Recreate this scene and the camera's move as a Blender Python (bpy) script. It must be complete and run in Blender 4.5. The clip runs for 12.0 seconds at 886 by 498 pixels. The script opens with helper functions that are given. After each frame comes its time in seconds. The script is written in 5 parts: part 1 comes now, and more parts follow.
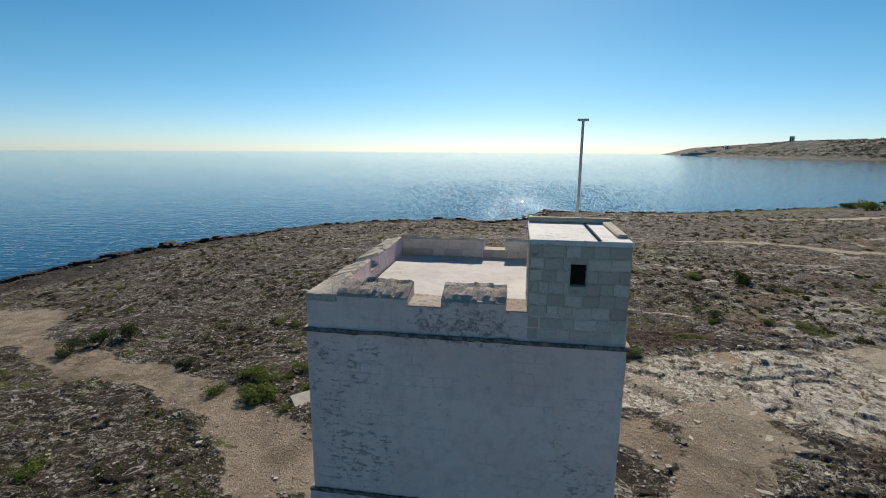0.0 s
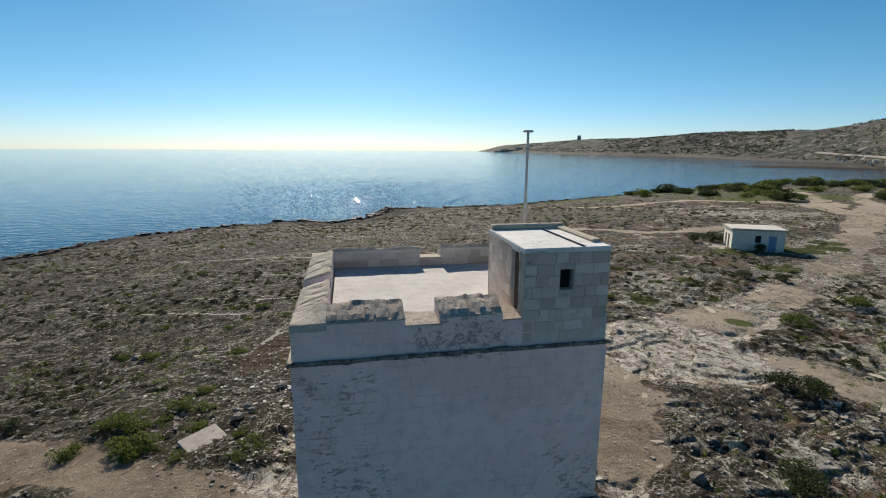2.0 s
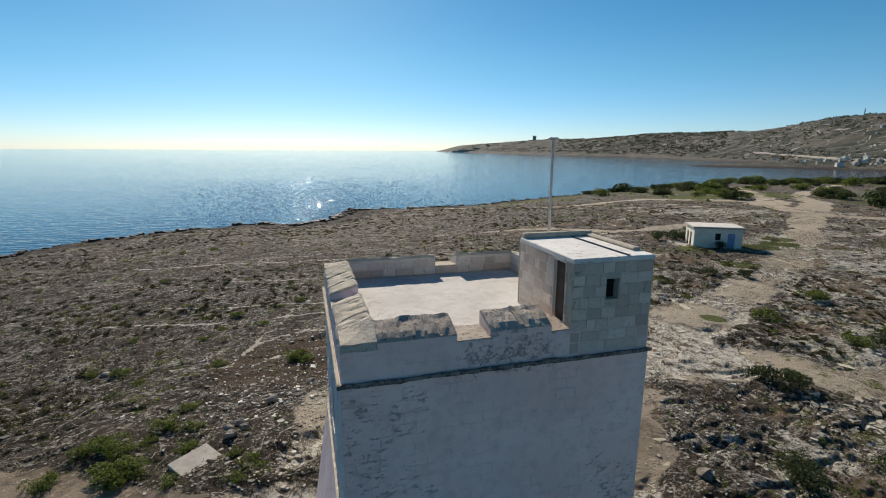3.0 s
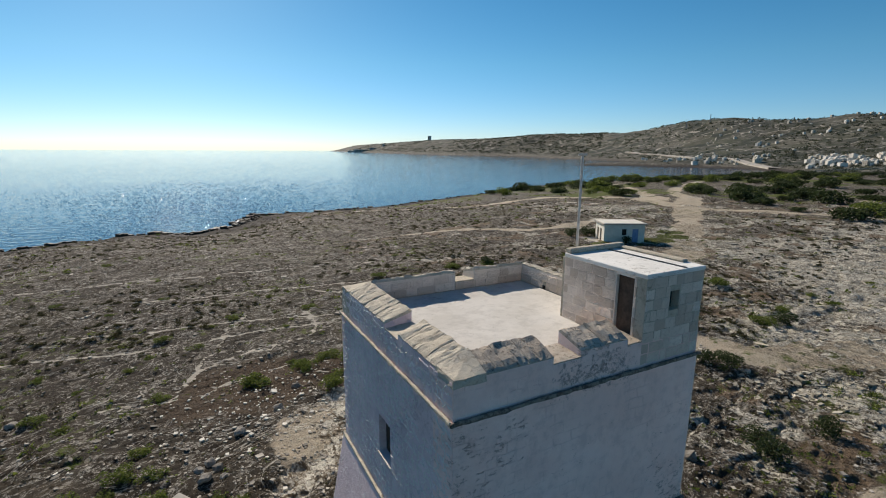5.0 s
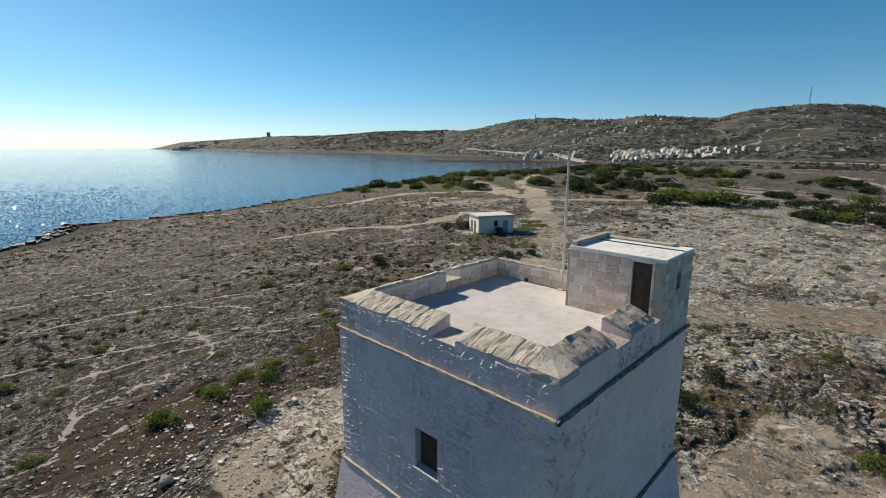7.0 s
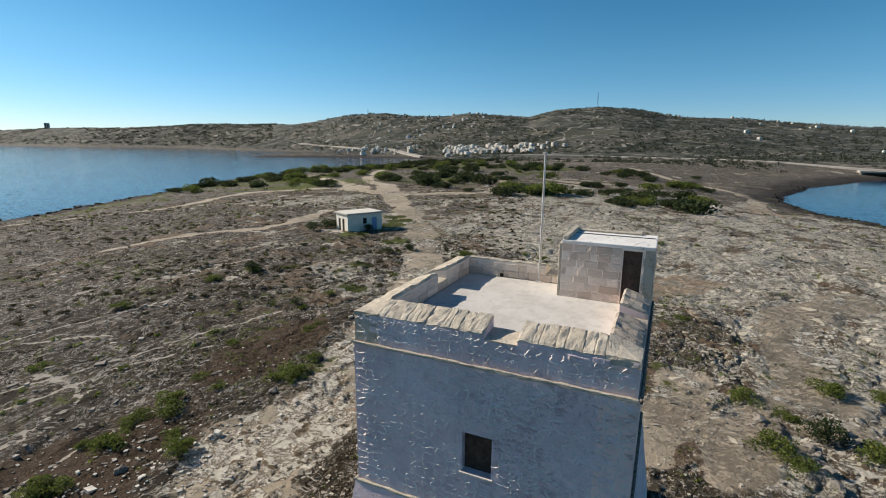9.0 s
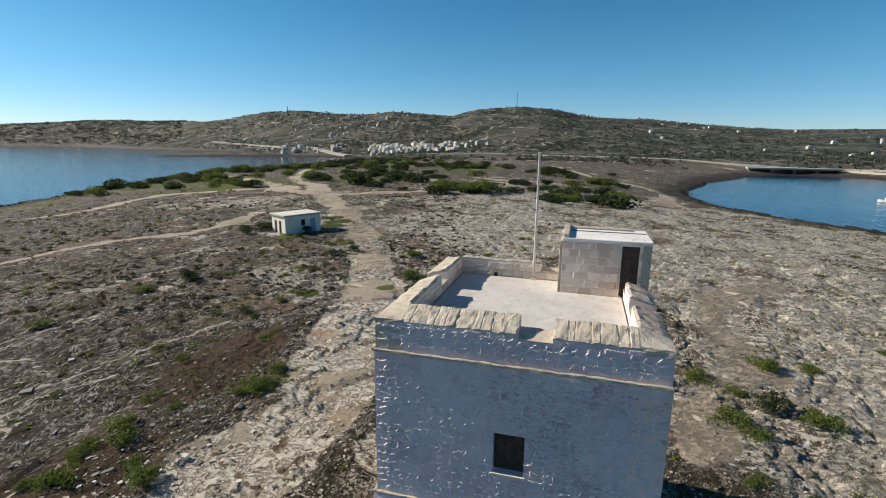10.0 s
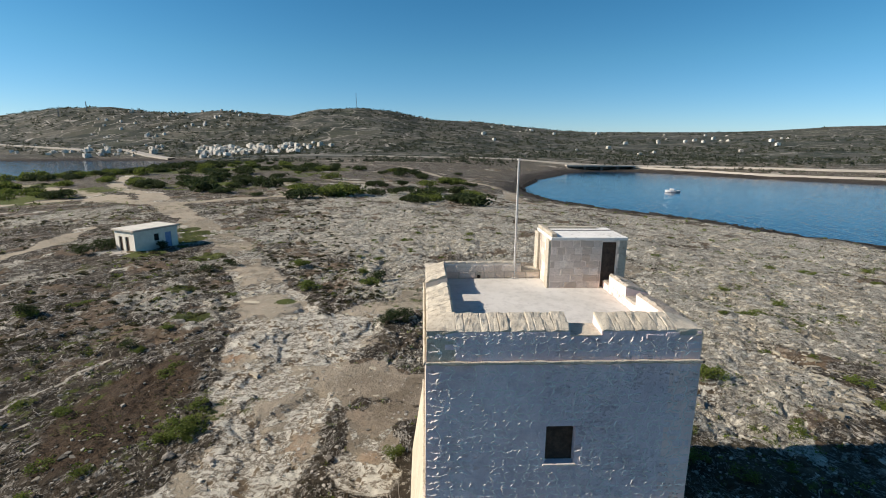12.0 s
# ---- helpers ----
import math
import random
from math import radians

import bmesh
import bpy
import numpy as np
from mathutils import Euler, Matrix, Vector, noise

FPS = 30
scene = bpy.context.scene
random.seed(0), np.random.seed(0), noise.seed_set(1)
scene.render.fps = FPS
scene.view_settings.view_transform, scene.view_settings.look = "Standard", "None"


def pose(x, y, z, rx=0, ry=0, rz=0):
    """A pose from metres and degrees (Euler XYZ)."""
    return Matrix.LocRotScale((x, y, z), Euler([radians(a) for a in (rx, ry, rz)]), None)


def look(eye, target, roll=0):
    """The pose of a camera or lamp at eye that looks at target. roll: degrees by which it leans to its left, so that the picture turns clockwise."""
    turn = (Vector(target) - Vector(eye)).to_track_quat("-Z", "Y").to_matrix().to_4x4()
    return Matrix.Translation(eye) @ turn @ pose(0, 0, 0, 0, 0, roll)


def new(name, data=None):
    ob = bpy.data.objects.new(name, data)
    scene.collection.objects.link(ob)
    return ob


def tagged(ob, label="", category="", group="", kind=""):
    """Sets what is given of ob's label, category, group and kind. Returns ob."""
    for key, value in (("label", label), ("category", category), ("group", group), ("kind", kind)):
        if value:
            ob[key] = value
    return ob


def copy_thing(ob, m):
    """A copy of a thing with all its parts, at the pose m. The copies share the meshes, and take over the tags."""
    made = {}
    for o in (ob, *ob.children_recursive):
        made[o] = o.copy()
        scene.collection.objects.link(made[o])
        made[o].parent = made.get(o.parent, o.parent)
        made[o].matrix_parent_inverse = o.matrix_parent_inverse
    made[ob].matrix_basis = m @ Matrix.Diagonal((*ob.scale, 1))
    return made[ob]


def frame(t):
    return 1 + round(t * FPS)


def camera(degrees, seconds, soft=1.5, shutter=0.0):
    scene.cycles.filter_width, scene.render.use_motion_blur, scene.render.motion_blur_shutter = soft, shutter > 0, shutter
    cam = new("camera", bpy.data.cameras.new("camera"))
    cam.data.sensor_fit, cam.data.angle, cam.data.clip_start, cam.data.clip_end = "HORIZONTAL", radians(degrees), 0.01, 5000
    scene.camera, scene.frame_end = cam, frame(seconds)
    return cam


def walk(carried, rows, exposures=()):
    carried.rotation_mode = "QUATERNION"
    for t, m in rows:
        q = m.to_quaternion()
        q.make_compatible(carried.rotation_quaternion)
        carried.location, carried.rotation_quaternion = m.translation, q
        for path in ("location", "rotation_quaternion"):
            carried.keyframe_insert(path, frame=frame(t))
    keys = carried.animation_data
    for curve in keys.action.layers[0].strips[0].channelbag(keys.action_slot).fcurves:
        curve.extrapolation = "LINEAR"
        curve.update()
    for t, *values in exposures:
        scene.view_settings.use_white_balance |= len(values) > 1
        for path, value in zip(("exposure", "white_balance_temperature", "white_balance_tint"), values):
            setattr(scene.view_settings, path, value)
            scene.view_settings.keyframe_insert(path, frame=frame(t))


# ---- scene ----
# ---------------------------------------------------------------- camera and its way
cam = camera(85.0, 12.0, soft=1.0)
PATH = [
    (0, (1.294, -14.989, 13.494), (-0.191, -5.306, 11.487), 0.38),
    (0.5, (0.339, -15.066, 13.532), (-0.456, -5.296, 11.558), 0.21),
    (1, (-0.628, -15.013, 13.605), (-0.485, -5.214, 11.612), 0.17),
    (1.5, (-1.613, -14.878, 13.729), (-0.396, -5.160, 11.707), 0.24),
    (2, (-2.505, -14.650, 13.850), (-0.614, -5.045, 11.810), 0.31),
    (2.5, (-3.482, -14.245, 13.964), (-1.194, -4.729, 11.914), 0.36),
    (4.5, (-7.405, -12.333, 14.389), (-3.249, -3.459, 12.394), 0.26),
    (5, (-8.368, -11.759, 14.536), (-3.745, -3.126, 12.510), 0.36),
    (5.5, (-9.328, -11.014, 14.574), (-4.111, -2.727, 12.542), 0.22),
    (6, (-10.262, -10.297, 14.589), (-4.475, -2.402, 12.547), 0.20),
    (6.5, (-11.240, -9.446, 14.588), (-4.807, -2.071, 12.534), 0.16),
    (7, (-12.075, -8.480, 14.556), (-5.035, -1.687, 12.484), 0.18),
    (9, (-14.977, -4.031, 14.735), (-6.106, 0.054, 12.585), 0.45),
    (9.5, (-15.416, -2.720, 14.708), (-6.253, 0.659, 12.561), 0.31),
    (10, (-15.756, -1.443, 14.773), (-6.365, 1.228, 12.608), 0.55),
    (10.5, (-16.038, -0.021, 14.783), (-6.432, 1.755, 12.643), 0.60),
    (11, (-16.274, 1.290, 14.823), (-6.547, 2.255, 12.713), 0.73),
    (11.5, (-16.335, 2.705, 14.870), (-6.562, 2.867, 12.758), 0.49),
    (12, (-16.421, 4.009, 14.962), (-6.656, 3.593, 12.844), 0.46),
]
walk(cam, [(t, look(eye, target, roll)) for t, eye, target, roll in PATH],
     exposures=[(0.0, 0.18, 6550, 12), (7.0, 0.28, 6550, 12), (12.0, 0.44, 6500, 12)])

# ---------------------------------------------------------------- light
SUN_AZ, SUN_EL = radians(-0.5), radians(30.0)   # azimuth from +y towards +x
world = bpy.data.worlds.new("world")
scene.world = world
world.use_nodes = True
wnt = world.node_tree
sky = wnt.nodes.new("ShaderNodeTexSky")
sky.sky_type, sky.sun_disc = "NISHITA", False
sky.sun_elevation, sky.sun_rotation = SUN_EL, SUN_AZ
sky.altitude, sky.air_density, sky.dust_density, sky.ozone_density = 0, 0.78, 0.12, 5.5
hue = wnt.nodes.new("ShaderNodeHueSaturation")
hue.inputs["Saturation"].default_value = 1.19
tone = wnt.nodes.new("ShaderNodeMix")
tone.data_type, tone.blend_type = "RGBA", "MULTIPLY"
tone.inputs[0].default_value = 1.0
tone.inputs[7].default_value = (0.95, 1.01, 0.875, 1)
wnt.links.new(sky.outputs["Color"], hue.inputs["Color"])
wnt.links.new(hue.outputs["Color"], tone.inputs[6])
# clearer, less yellow air low over the sea
geo = wnt.nodes.new("ShaderNodeTexCoord")
height = wnt.nodes.new("ShaderNodeSeparateXYZ")
wnt.links.new(geo.outputs["Generated"], height.inputs[0])
air = wnt.nodes.new("ShaderNodeValToRGB")
air.color_ramp.elements[0].position, air.color_ramp.elements[0].color = 0.0, (0.84, 0.82, 1.0, 1)
air.color_ramp.elements[1].position, air.color_ramp.elements[1].color = 0.6, (1.04, 0.87, 0.84, 1)
high_air = air.color_ramp.elements.new(0.30)
high_air.color = (0.89, 1.0, 0.92, 1)
mid_air = air.color_ramp.elements.new(0.16)
mid_air.color = (0.97, 1.0, 0.93, 1)
clear = wnt.nodes.new("ShaderNodeMix")
clear.data_type, clear.blend_type = "RGBA", "MULTIPLY"
clear.inputs[0].default_value = 1.0
wnt.links.new(height.outputs["Z"], air.inputs["Fac"])
wnt.links.new(tone.outputs[2], clear.inputs[6])
wnt.links.new(air.outputs["Color"], clear.inputs[7])
wnt.links.new(clear.outputs[2], wnt.nodes["Background"].inputs["Color"])
wnt.nodes["Background"].inputs["Strength"].default_value = 0.100

sun = new("sun", bpy.data.lights.new("sun", "SUN"))
sun.data.energy, sun.data.angle, sun.data.color = 5.0, radians(0.5), (1.0, 0.91, 0.79)
SUN_DIR = Vector((math.sin(SUN_AZ) * math.cos(SUN_EL), math.cos(SUN_AZ) * math.cos(SUN_EL), math.sin(SUN_EL)))
sun.matrix_world = look(SUN_DIR * 200, (0, 0, 0))

# ---------------------------------------------------------------- node helpers
def put(nt, socket, v):
    if isinstance(v, bpy.types.NodeSocket):
        nt.links.new(v, socket)
    elif isinstance(v, (tuple, list)) and len(v) == 3 and socket.type == "RGBA":
        socket.default_value = (*v, 1)
    else:
        socket.default_value = v


def mk(name, color=(0.5, 0.5, 0.5), rough=0.85, metal=0.0, spec=0.3):
    m = bpy.data.materials.new(name)
    m.use_nodes = True
    b = m.node_tree.nodes["Principled BSDF"]
    put(m.node_tree, b.inputs["Base Color"], color)
    b.inputs["Roughness"].default_value = rough
    b.inputs["Metallic"].default_value = metal
    b.inputs["Specular IOR Level"].default_value = spec
    return m, m.node_tree, b


def world_pos(nt):
    return nt.nodes.new("ShaderNodeNewGeometry").outputs["Position"]


def own_pos(nt):
    """Object coordinates, shifted for each object by its random number."""
    tc = nt.nodes.new("ShaderNodeTexCoord").outputs["Object"]
    rnd = nt.nodes.new("ShaderNodeObjectInfo").outputs["Random"]
    add = nt.nodes.new("ShaderNodeVectorMath")
    add.operation = "ADD"
    nt.links.new(tc, add.inputs[0])
    mul = nt.nodes.new("ShaderNodeMath")
    mul.operation = "MULTIPLY"
    nt.links.new(rnd, mul.inputs[0])
    mul.inputs[1].default_value = 50
    nt.links.new(mul.outputs[0], add.inputs[1])
    return add.outputs[0]


def noi(nt, vec, scale, detail=4.0, rough=0.55, dist=0.0):
    n = nt.nodes.new("ShaderNodeTexNoise")
    nt.links.new(vec, n.inputs["Vector"])
    n.inputs["Scale"].default_value, n.inputs["Detail"].default_value = scale, detail
    n.inputs["Roughness"].default_value, n.inputs["Distortion"].default_value = rough, dist
    return n.outputs["Fac"]


def vor(nt, vec, scale, feature="F1", rnd=1.0):
    n = nt.nodes.new("ShaderNodeTexVoronoi")
    n.feature = feature
    nt.links.new(vec, n.inputs["Vector"])
    n.inputs["Scale"].default_value, n.inputs["Randomness"].default_value = scale, rnd
    return n.outputs["Distance"]


def ramp(nt, fac, lo, hi, a=0.0, b=1.0):
    n = nt.nodes.new("ShaderNodeMapRange")
    n.interpolation_type = "SMOOTHSTEP"
    put(nt, n.inputs["Value"], fac)
    for key, v in (("From Min", lo), ("From Max", hi), ("To Min", a), ("To Max", b)):
        n.inputs[key].default_value = v
    return n.outputs["Result"]


def mixc(nt, fac, a, b, how="MIX"):
    n = nt.nodes.new("ShaderNodeMix")
    n.data_type, n.blend_type = "RGBA", how
    put(nt, n.inputs[0], fac)
    put(nt, n.inputs[6], a)
    put(nt, n.inputs[7], b)
    return n.outputs[2]


def calc(nt, op, a, b=0.0):
    n = nt.nodes.new("ShaderNodeMath")
    n.operation = op
    put(nt, n.inputs[0], a)
    put(nt, n.inputs[1], b)
    return n.outputs[0]


def stretch(nt, vec, sx, sy, sz, turn=0.0):
    n = nt.nodes.new("ShaderNodeMapping")
    nt.links.new(vec, n.inputs["Vector"])
    n.inputs["Scale"].default_value = (sx, sy, sz)
    n.inputs["Rotation"].default_value = (0, 0, radians(turn))
    return n.outputs[0]


def bump(nt, b, height, strength=0.5, dist=0.05):
    n = nt.nodes.new("ShaderNodeBump")
    nt.links.new(height, n.inputs["Height"])
    n.inputs["Strength"].default_value, n.inputs["Distance"].default_value = strength, dist
    nt.links.new(n.outputs[0], b.inputs["Normal"])


def attr(nt, name):
    n = nt.nodes.new("ShaderNodeAttribute")
    n.attribute_name = name
    return n.outputs["Fac"]


def rnd_obj(nt):
    return nt.nodes.new("ShaderNodeObjectInfo").outputs["Random"]


def rnd_isl(nt):
    return nt.nodes.new("ShaderNodeNewGeometry").outputs["Random Per Island"]


# ---------------------------------------------------------------- materials
def ground_material():
    m, nt, b = mk("garrigue ground", rough=0.95, spec=0.15)
    p = world_pos(nt)
    big, mid, fine = noi(nt, p, 0.05, 4), noi(nt, p, 0.45, 6, 0.65), noi(nt, p, 2.6, 8, 0.74)
    grain = noi(nt, p, 11, 5, 0.75)
    rocky = attr(nt, "rock")
    # dry scrub floor: brown earth, dark heath litter and grey stones
    earth = mixc(nt, ramp(nt, mid, 0.35, 0.65), (0.046, 0.037, 0.026), (0.096, 0.077, 0.053))
    earth = mixc(nt, calc(nt, "MULTIPLY", attr(nt, "loam"), ramp(nt, noi(nt, p, 0.25, 4, 0.6), 0.35, 0.6, 0.4, 0.9)), earth, (0.046, 0.034, 0.022))
    earth = mixc(nt, ramp(nt, grain, 0.50, 0.60, 0.0, 0.75), earth, (0.020, 0.016, 0.010))
    stones = ramp(nt, calc(nt, "ADD", fine, calc(nt, "MULTIPLY", mid, 0.40)), 0.765, 0.82)
    earth = mixc(nt, calc(nt, "MULTIPLY", stones, 0.9), earth, mixc(nt, grain, (0.16, 0.142, 0.115), (0.42, 0.385, 0.325)))
    earth = mixc(nt, calc(nt, "MULTIPLY", ramp(nt, big, 0.5, 0.72), 0.35), earth, (0.10, 0.092, 0.045))
    for scale, size, lot, tone in ((1.3, 0.30, 0.78, (0.30, 0.268, 0.215)), (3.1, 0.32, 0.72, (0.40, 0.36, 0.295)), (6.5, 0.34, 0.68, (0.30, 0.265, 0.21))):
        v = nt.nodes.new("ShaderNodeTexVoronoi")
        nt.links.new(p, v.inputs["Vector"])
        v.inputs["Scale"].default_value = scale
        sepc = nt.nodes.new("ShaderNodeSeparateColor")
        nt.links.new(v.outputs["Color"], sepc.inputs[0])
        sm_ = calc(nt, "MULTIPLY", ramp(nt, v.outputs["Distance"], size * 0.75, size, 1.0, 0.0), ramp(nt, sepc.outputs[0], lot, lot + 0.05))
        earth = mixc(nt, calc(nt, "MULTIPLY", sm_, ramp(nt, mid, 0.40, 0.56)), earth, mixc(nt, sepc.outputs[1], tone, tuple(c * 0.4 for c in tone)))
    dark = ramp(nt, noi(nt, p, 1.5, 7, 0.75), 0.53, 0.60)
    earth = mixc(nt, calc(nt, "MULTIPLY", dark, 0.65), earth, (0.021, 0.018, 0.011))
    lines = noi(nt, stretch(nt, p, 0.8, 1.3, 1, -20), 0.15, 5, 0.65, 1.0)
    line = ramp(nt, calc(nt, "ABSOLUTE", calc(nt, "SUBTRACT", lines, 0.5)), 0.002, 0.009, 0.9, 0.0)
    lines2 = noi(nt, stretch(nt, p, 0.8, 1.3, 1, -20), 0.5, 6, 0.68, 0.8)
    line2 = ramp(nt, calc(nt, "ABSOLUTE", calc(nt, "SUBTRACT", lines2, 0.5)), 0.0, 0.014, 0.8, 0.0)
    earth = mixc(nt, calc(nt, "MULTIPLY", calc(nt, "MAXIMUM", line, line2), ramp(nt, fine, 0.38, 0.5)), earth, (0.45, 0.415, 0.35))
    # dense reddish-brown dead heath
    earth = mixc(nt, ramp(nt, calc(nt, "ADD", attr(nt, "brown"), calc(nt, "MULTIPLY", calc(nt, "SUBTRACT", mid, 0.5), 0.9)), 0.42, 0.62, 0.0, 0.92), earth, mixc(nt, ramp(nt, grain, 0.4, 0.6), (0.040, 0.026, 0.015), (0.105, 0.070, 0.042)))
    # karst: pale weathered limestone; soil and shade of its hollows coloured dark
    strata = noi(nt, stretch(nt, p, 1.0, 0.65, 1, 25), 1.1, 8, 0.76, 0.5)
    crack = ramp(nt, calc(nt, "ABSOLUTE", calc(nt, "SUBTRACT", strata, 0.5)), 0.0, 0.045)
    lime = mixc(nt, ramp(nt, fine, 0.40, 0.62), (0.36, 0.33, 0.26), (0.64, 0.60, 0.495))
    lime = mixc(nt, crack, (0.070, 0.052, 0.034), lime)
    lime = mixc(nt, ramp(nt, grain, 0.56, 0.66), lime, (0.19, 0.165, 0.125))
    karst = ramp(nt, calc(nt, "ADD", attr(nt, "karst"), calc(nt, "MULTIPLY", calc(nt, "SUBTRACT", noi(nt, stretch(nt, p, 1.0, 0.7, 1, 15), 0.75, 9, 0.77, 0.4), 0.5), 1.6)), 0.50, 0.58)
    col = mixc(nt, karst, earth, lime)
    # smooth pale pavements of limestone, and red soil lying between them
    pav = calc(nt, "ADD", noi(nt, stretch(nt, p, 0.8, 1.2, 1, 30), 0.20, 8, 0.66, 0.4), calc(nt, "MULTIPLY", calc(nt, "SUBTRACT", attr(nt, "karst"), 0.5), 0.45))
    pave = calc(nt, "MULTIPLY", ramp(nt, calc(nt, "ADD", pav, calc(nt, "MULTIPLY", calc(nt, "SUBTRACT", mid, 0.5), 0.16)), 0.555, 0.575), ramp(nt, attr(nt, "karst"), 0.25, 0.4))
    slab = mixc(nt, ramp(nt, fine, 0.36, 0.64), (0.47, 0.435, 0.35), (0.68, 0.635, 0.525))
    slab = mixc(nt, ramp(nt, calc(nt, "ABSOLUTE", calc(nt, "SUBTRACT", noi(nt, p, 0.8, 7, 0.74, 0.5), 0.5)), 0.0, 0.03, 0.9, 0.0), slab, (0.12, 0.095, 0.063))
    slab = mixc(nt, ramp(nt, calc(nt, "ADD", calc(nt, "MULTIPLY", mid, 0.6), calc(nt, "MULTIPLY", grain, 0.4)), 0.50, 0.60, 0.0, 0.7), slab, (0.20, 0.17, 0.122))
    soil = calc(nt, "MULTIPLY", ramp(nt, noi(nt, p, 0.17, 5, 0.65), 0.52, 0.57), ramp(nt, attr(nt, "karst"), 0.25, 0.4))
    col = mixc(nt, calc(nt, "MULTIPLY", soil, 0.75), col, mixc(nt, fine, (0.10, 0.070, 0.044), (0.27, 0.19, 0.12)))
    col = mixc(nt, pave, col, slab)
    # tracks: trodden earth, with plates of bare rock standing in it
    dirt = mixc(nt, ramp(nt, mid, 0.35, 0.68), (0.37, 0.315, 0.228), (0.50, 0.437, 0.332))
    dirt = mixc(nt, ramp(nt, fine, 0.52, 0.62), dirt, (0.47, 0.41, 0.315))
    dirt = mixc(nt, calc(nt, "MULTIPLY", attr(nt, "red"), ramp(nt, mid, 0.42, 0.56)), dirt, (0.36, 0.245, 0.150))
    dirt = mixc(nt, calc(nt, "MULTIPLY", attr(nt, "loam"), ramp(nt, mid, 0.36, 0.60, 0.95, 0.5)), dirt, mixc(nt, fine, (0.105, 0.078, 0.050), (0.27, 0.21, 0.145)))
    dirt = mixc(nt, calc(nt, "MULTIPLY", ramp(nt, grain, 0.58, 0.66), 0.5), dirt, (0.22, 0.170, 0.115))
    dirt = mixc(nt, ramp(nt, calc(nt, "ADD", fine, calc(nt, "MULTIPLY", grain, 0.5)), 0.86, 0.92), dirt, (0.50, 0.455, 0.37))
    plate = mixc(nt, ramp(nt, fine, 0.40, 0.62), (0.50, 0.46, 0.37), (0.70, 0.655, 0.545))
    plate = mixc(nt, ramp(nt, grain, 0.57, 0.70, 0.0, 0.6), plate, (0.30, 0.265, 0.20))
    plate = mixc(nt, crack, (0.15, 0.115, 0.077), plate)
    # step edges darkened: crevice soil, with the shade of the ledges painted in
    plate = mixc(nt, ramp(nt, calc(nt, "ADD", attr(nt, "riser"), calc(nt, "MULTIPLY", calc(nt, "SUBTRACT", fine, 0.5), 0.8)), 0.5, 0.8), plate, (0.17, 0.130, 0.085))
    plates = ramp(nt, calc(nt, "ADD", rocky, calc(nt, "MULTIPLY", calc(nt, "SUBTRACT", noi(nt, p, 0.9, 8, 0.72), 0.5), 1.5)), 0.47, 0.53)
    dirt = mixc(nt, plates, dirt, plate)
    bare = ramp(nt, calc(nt, "ADD", attr(nt, "bare"), calc(nt, "MULTIPLY", calc(nt, "SUBTRACT", noi(nt, p, 0.8, 8, 0.74), 0.5), 1.5)), 0.42, 0.60)
    col = mixc(nt, bare, col, dirt)
    sm = ramp(nt, calc(nt, "ADD", attr(nt, "seam"), calc(nt, "MULTIPLY", calc(nt, "SUBTRACT", fine, 0.5), 2.0)), 0.45, 0.6)
    col = mixc(nt, sm, col, mixc(nt, fine, (0.34, 0.30, 0.24), (0.58, 0.53, 0.44)))
    # low green growth
    grn = mixc(nt, fine, (0.045, 0.062, 0.014), (0.14, 0.150, 0.038))
    gm = ramp(nt, calc(nt, "ADD", attr(nt, "green"), calc(nt, "MULTIPLY", calc(nt, "SUBTRACT", noi(nt, p, 0.8, 7, 0.75), 0.5), 1.3)), 0.48, 0.6)
    col = mixc(nt, gm, col, grn)
    # hills: maquis, walled terraces, pale outcrops
    hp = noi(nt, p, 0.013, 8, 0.72)
    hill = mixc(nt, ramp(nt, hp, 0.42, 0.58), (0.030, 0.036, 0.028), (0.082, 0.080, 0.064))
    hill = mixc(nt, ramp(nt, noi(nt, stretch(nt, p, 1, 1, 3), 0.045, 7, 0.76), 0.59, 0.67), hill, (0.165, 0.153, 0.130))
    hill = mixc(nt, ramp(nt, noi(nt, p, 0.07, 6, 0.74), 0.53, 0.58), hill, (0.036, 0.042, 0.024))
    terrace = ramp(nt, calc(nt, "ABSOLUTE", calc(nt, "SUBTRACT", noi(nt, stretch(nt, p, 1, 1, 2.5), 0.02, 4, 0.6), 0.5)), 0.0, 0.010, 0.7, 0.0)
    hill = mixc(nt, calc(nt, "MULTIPLY", terrace, ramp(nt, hp, 0.45, 0.55)), hill, (0.30, 0.275, 0.23))
    plot = nt.nodes.new("ShaderNodeTexVoronoi")
    nt.links.new(p, plot.inputs["Vector"])
    plot.inputs["Scale"].default_value = 0.024
    tint = nt.nodes.new("ShaderNodeSeparateColor")
    nt.links.new(plot.outputs["Color"], tint.inputs[0])
    hill = mixc(nt, ramp(nt, tint.outputs[0], 0.60, 0.80, 0.0, 0.30), hill, mixc(nt, tint.outputs[1], (0.17, 0.148, 0.108), (0.080, 0.090, 0.050)))
    edge = nt.nodes.new("ShaderNodeTexVoronoi")
    edge.feature = "DISTANCE_TO_EDGE"
    nt.links.new(p, edge.inputs["Vector"])
    edge.inputs["Scale"].default_value = 0.024
    hill = mixc(nt, calc(nt, "MULTIPLY", ramp(nt, edge.outputs["Distance"], 0.012, 0.035, 0.9, 0.0), ramp(nt, noi(nt, p, 0.03, 5, 0.7), 0.46, 0.54)), hill, (0.34, 0.31, 0.26))
    col = mixc(nt, attr(nt, "hill"), col, hill)
